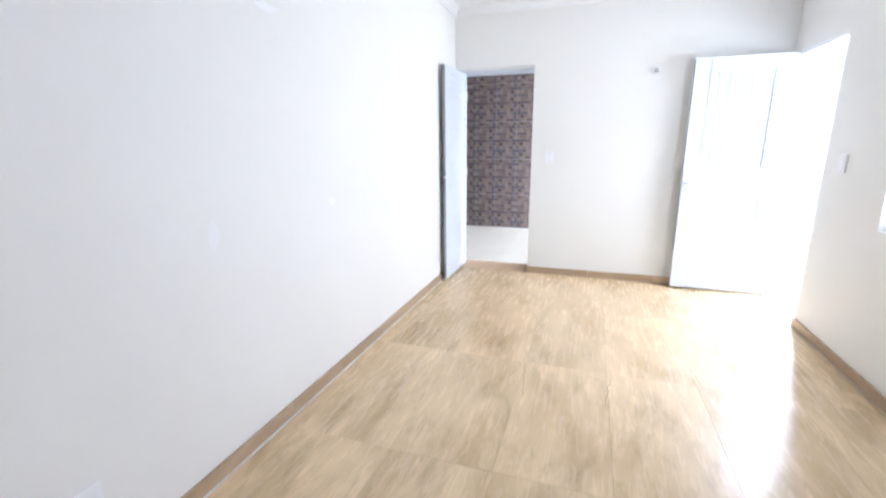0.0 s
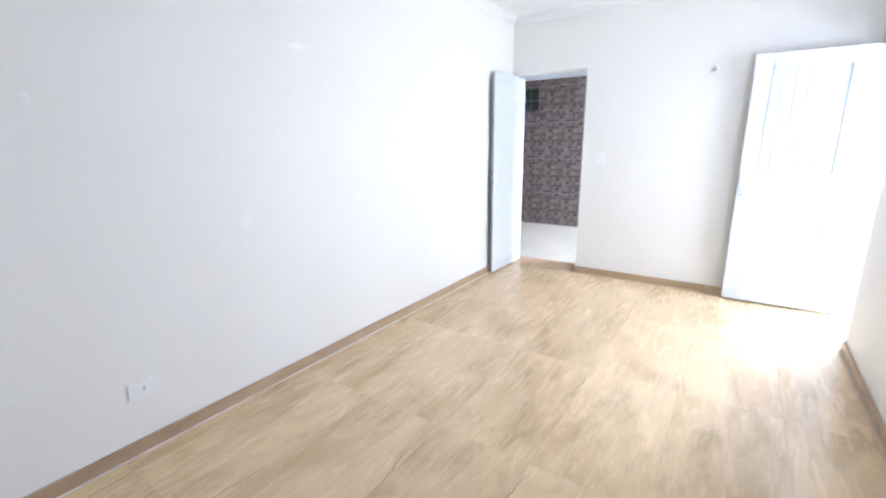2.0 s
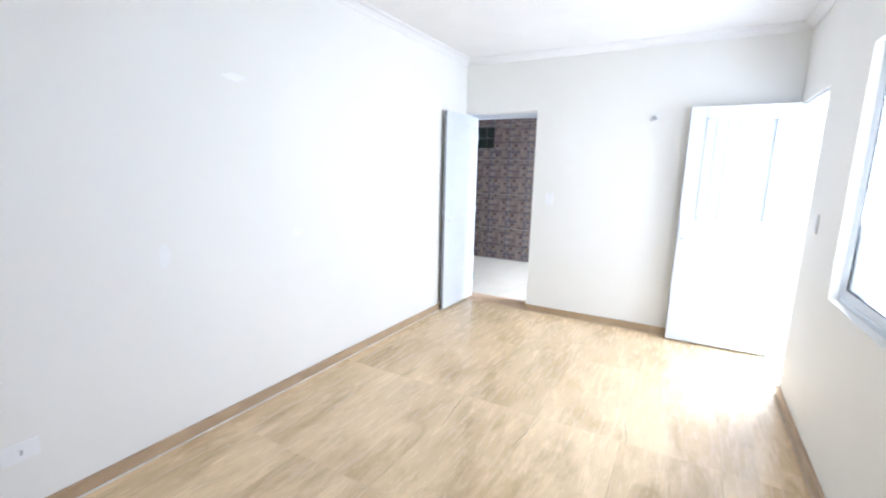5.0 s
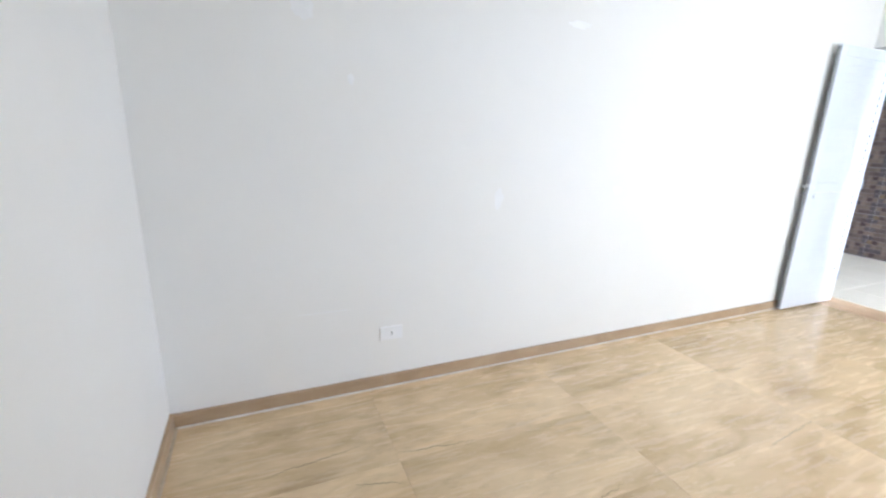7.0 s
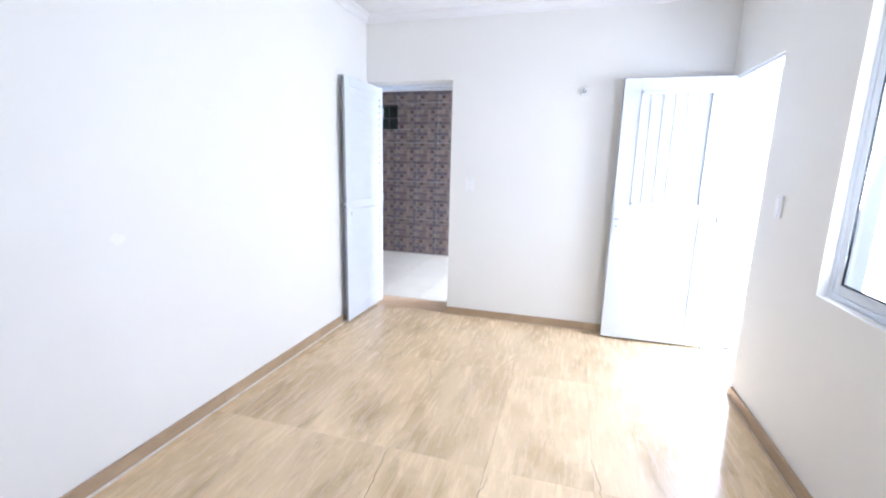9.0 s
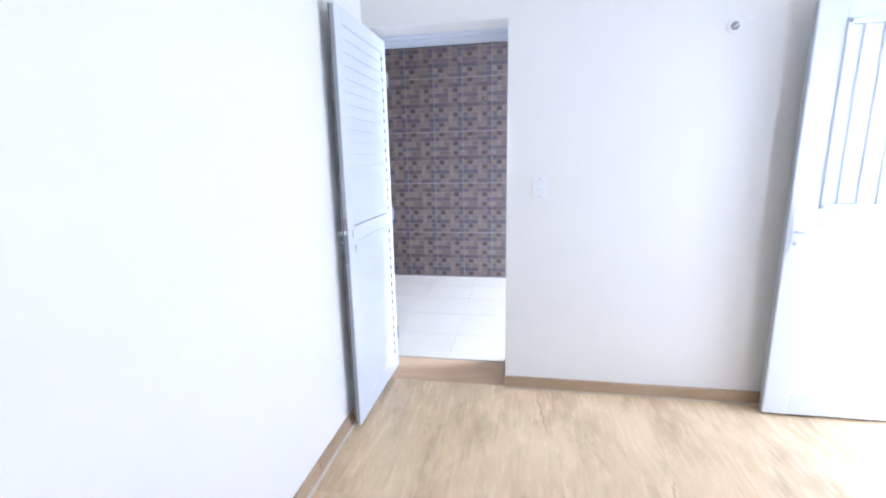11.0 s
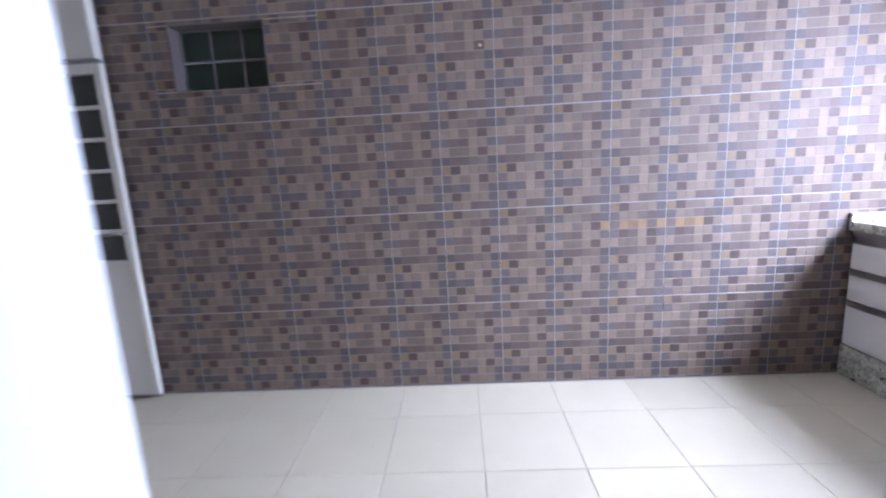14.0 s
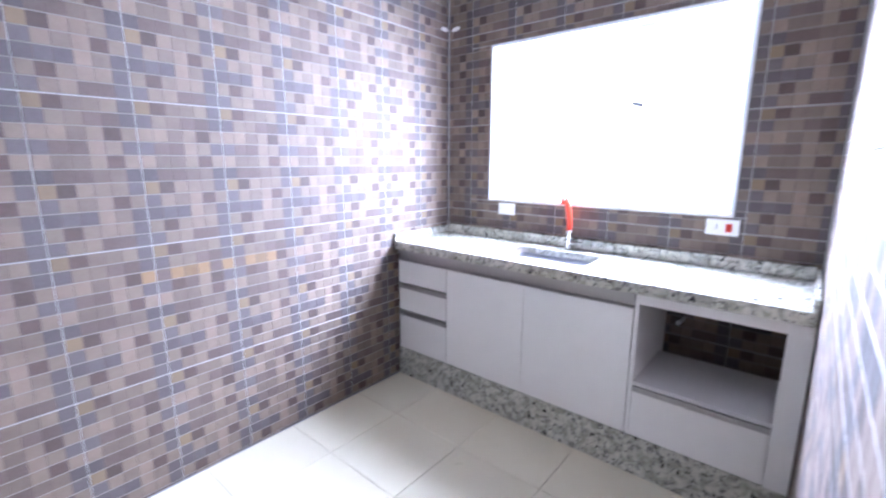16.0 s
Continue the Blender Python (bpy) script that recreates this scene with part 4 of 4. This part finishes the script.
for k, spot in enumerate(((-0.27, 2.15, 2.58), (0.20, 2.18, 2.55), (0.70, 2.50, 2.84), (-0.80, 2.47, 2.76), (-0.32, 3.25, 3.44), (-0.80, 0.56, 0.91),
                          (-0.90, 0.0, 0.40), (-0.68, 0.34, 0.52), (-0.35, 4.10, 4.50), (0.165, 3.70, 3.87), (-0.30, 1.1, 1.35), (0.2, 1.15, 1.5), (0.68, 1.2, 1.52))):
    crack(*spot, k)

# ---- floor pieces ----
PW, PL = 0.4855, 1.012
piece_meshes = {}


def slab(key, size, thick, bevel):
    """A thin tile with chamfered upper edges, centred on its top."""
    if key not in piece_meshes:
        w, d = size[0] / 2, size[1] / 2
        lo = [(-w, -d, -thick), (w, -d, -thick), (w, d, -thick), (-w, d, -thick)]
        mid = [(-w, -d, -bevel), (w, -d, -bevel), (w, d, -bevel), (-w, d, -bevel)]
        hi = [(-w + bevel, -d + bevel, 0), (w - bevel, -d + bevel, 0), (w - bevel, d - bevel, 0), (-w + bevel, d - bevel, 0)]
        faces = [(8, 9, 10, 11)] + [(k, (k + 1) % 4, 4 + (k + 1) % 4, 4 + k) for k in range(4)] + [(4 + k, 4 + (k + 1) % 4, 8 + (k + 1) % 4, 8 + k) for k in range(4)]
        me = bpy.data.meshes.new("tile")
        me.from_pydata(lo + mid + hi, [], faces)
        piece_meshes[key] = me
    return piece_meshes[key]


def floor_pieces(parent, mat, x_line, y_line, w, d, area, joint, bevel, tag):
    ax, bx, ay, by = area
    i0, i1 = math.floor((ax - x_line) / w), math.ceil((bx - x_line) / w)
    j0, j1 = math.floor((ay - y_line) / d), math.ceil((by - y_line) / d)
    for i in range(i0, i1):
        for j in range(j0, j1):
            xa, xb = max(ax, x_line + i * w), min(bx, x_line + (i + 1) * w)
            ya, yb = max(ay, y_line + j * d), min(by, y_line + (j + 1) * d)
            if xb - xa < 0.012 or yb - ya < 0.012:
                continue
            size = (round(xb - xa - joint, 4), round(yb - ya - joint, 4))
            me = slab((tag, size), size, 0.008, bevel)
            if not me.materials:
                me.materials.append(mat)
            ob = new("tile", me)
            ob.location = ((xa + xb) / 2, (ya + yb) / 2, 0.0)
            ob.parent = parent


floor_pieces(floor_room, plank, 0.200, 0.545, PW, PL, (XL + 0.002, XR, YB, YF), 0.0007, 0.0003, "plank")
floor_pieces(floor_kitchen, cream, -0.972, 6.261, 0.457, 0.4635, (XW, XK - 0.53, YN - 0.043, YK - 0.006), 0.003, 0.0012, "cream")

# ---- wall tiles: printed mosaic, eleven rows of six ----
TW, TH, CELLS, ROWS = 0.3235, 0.572, 6, 11
PRINT = ("320661", "160551", "060020", "155061", "000620", "155001", "326001", "100020", "111601", "620001", "106551")
tile_meshes = {}


def mosaic_mesh(u0, u1, v0, v1, strip):
    """Part u0..u1, v0..v1 of one tile; strip: cells of the third row with an ochre stain."""
    key = (round(u0, 3), round(u1, 3), round(v0, 3), round(v1, 3), strip)
    if key in tile_meshes:
        return tile_meshes[key]
    verts, faces, slots = [], [], []
    j, hi, lo, g = 0.0015, 0.0045, 0.0030, 0.0021
    a, b, c, d = u0 + j, u1 - j, v0 + j, v1 - j

    def quad(pts, slot):
        s = len(verts)
        verts.extend(pts)
        faces.append(tuple(range(s, s + len(pts))))
        slots.append(slot)

    for r in range(ROWS):
        ta, tb = TH - (r + 1) * TH / ROWS, TH - r * TH / ROWS
        ta, tb = max(ta, c), min(tb, d)
        if tb - ta < 0.006:
            continue
        quad([(a, ta, lo), (b, ta, lo), (b, ta + g, hi), (a, ta + g, hi)], 4)
        quad([(a, tb - g, hi), (b, tb - g, hi), (b, tb, lo), (a, tb, lo)], 4)
        for k in range(CELLS):
            ua, ub = max(a, k * TW / CELLS), min(b, (k + 1) * TW / CELLS)
            if ub - ua < 0.002:
                continue
            slot = int(PRINT[r][k])
            if r == 2 and k in strip:
                slot = 7 if (k % 4) else 5
            if r == 3 and k in strip and k % 3 == 1:
                slot = 2
            w = 0.0014
            quad([(ua + w, ta + g, hi), (ub - w, ta + g, hi), (ub - w, tb - g, hi), (ua + w, tb - g, hi)], slot)
            quad([(ua, ta + g, hi - w / 2), (ua + w, ta + g, hi), (ua + w, tb - g, hi), (ua, tb - g, hi - w / 2)], 5)
            quad([(ub - w, ta + g, hi), (ub, ta + g, hi - w / 2), (ub, tb - g, hi - w / 2), (ub - w, tb - g, hi)], 5)
    for p, q in (((a, c), (b, c)), ((b, c), (b, d)), ((b, d), (a, d)), ((a, d), (a, c))):
        quad([(*p, 0), (*q, 0), (*q, lo), (*p, lo)], 4)
    me = bpy.data.meshes.new("tile")
    me.from_pydata(verts, [], faces)
    for one in mosaic:
        me.materials.append(one)
    me.polygons.foreach_set("material_index", slots)
    tile_meshes[key] = me
    return me


def minus(rects, hole):
    out = []
    for a, b, c, d in rects:
        e, f, g, h = hole
        if e >= b or f <= a or g >= d or h <= c:
            out.append((a, b, c, d))
            continue
        if c < g:
            out.append((a, b, c, g))
        if h < d:
            out.append((a, b, h, d))
        if a < e:
            out.append((a, e, max(c, g), min(d, h)))
        if f < b:
            out.append((f, b, max(c, g), min(d, h)))
    return out


def tiled(parent, origin, u_dir, normal, area, u_line, v_line, holes, stains=None):
    """Tiles on a wall: positions along u_dir from origin and up z."""
    u, n = Vector(u_dir), Vector(normal)
    frame_m = Matrix((u, Vector((0, 0, 1)), n)).transposed().to_4x4()
    ua, ub, va, vb = area
    for i in range(math.floor((ua - u_line) / TW), math.ceil((ub - u_line) / TW)):
        for j in range(math.floor((va - v_line) / TH), math.ceil((vb - v_line) / TH)):
            base = (u_line + i * TW, v_line + j * TH)
            rects = [(max(ua, base[0]), min(ub, base[0] + TW), max(va, base[1]), min(vb, base[1] + TH))]
            for h in holes:
                rects = minus(rects, h)
            for a, b, c, d in rects:
                if b - a < 0.008 or d - c < 0.008:
                    continue
                strip = (stains or {}).get((i, j), ())
                ob = new("tile", mosaic_mesh(a - base[0], b - base[0], c - base[1], d - base[1], strip))
                m = frame_m.copy()
                m.translation = Vector(origin) - n * 0.0027 + u * base[0] + Vector((0, 0, base[1]))
                ob.parent = parent
                ob.matrix_basis = m


U0 = -0.157
tiled(wall_kf, (0, YK, 0), (1, 0, 0), (0, -1, 0), (XW, XK - 0.006, 0, ZK), U0, -0.038, [(BA, BB, BZ0, BZ1)],
      {(-1, 1): (5,), (0, 1): (0, 1, 2, 3, 4, 5), (1, 1): (0, 1, 2, 3)})
tiled(wall_kw, (XK, 0, 0), (0, -1, 0), (-1, 0, 0), (-YK + 0.006, -YN - 0.006, 0, ZK), -YK - 0.12, -0.038, [(-KB, -KA, KZ0 - 0.004, KZ1)])
tiled(wall_kn, (0, YN, 0), (-1, 0, 0), (0, 1, 0), (-XK + 0.006, -XW, 0, ZK), 0.02, -0.038, [(-DR, 1.43, 0, DZ)])
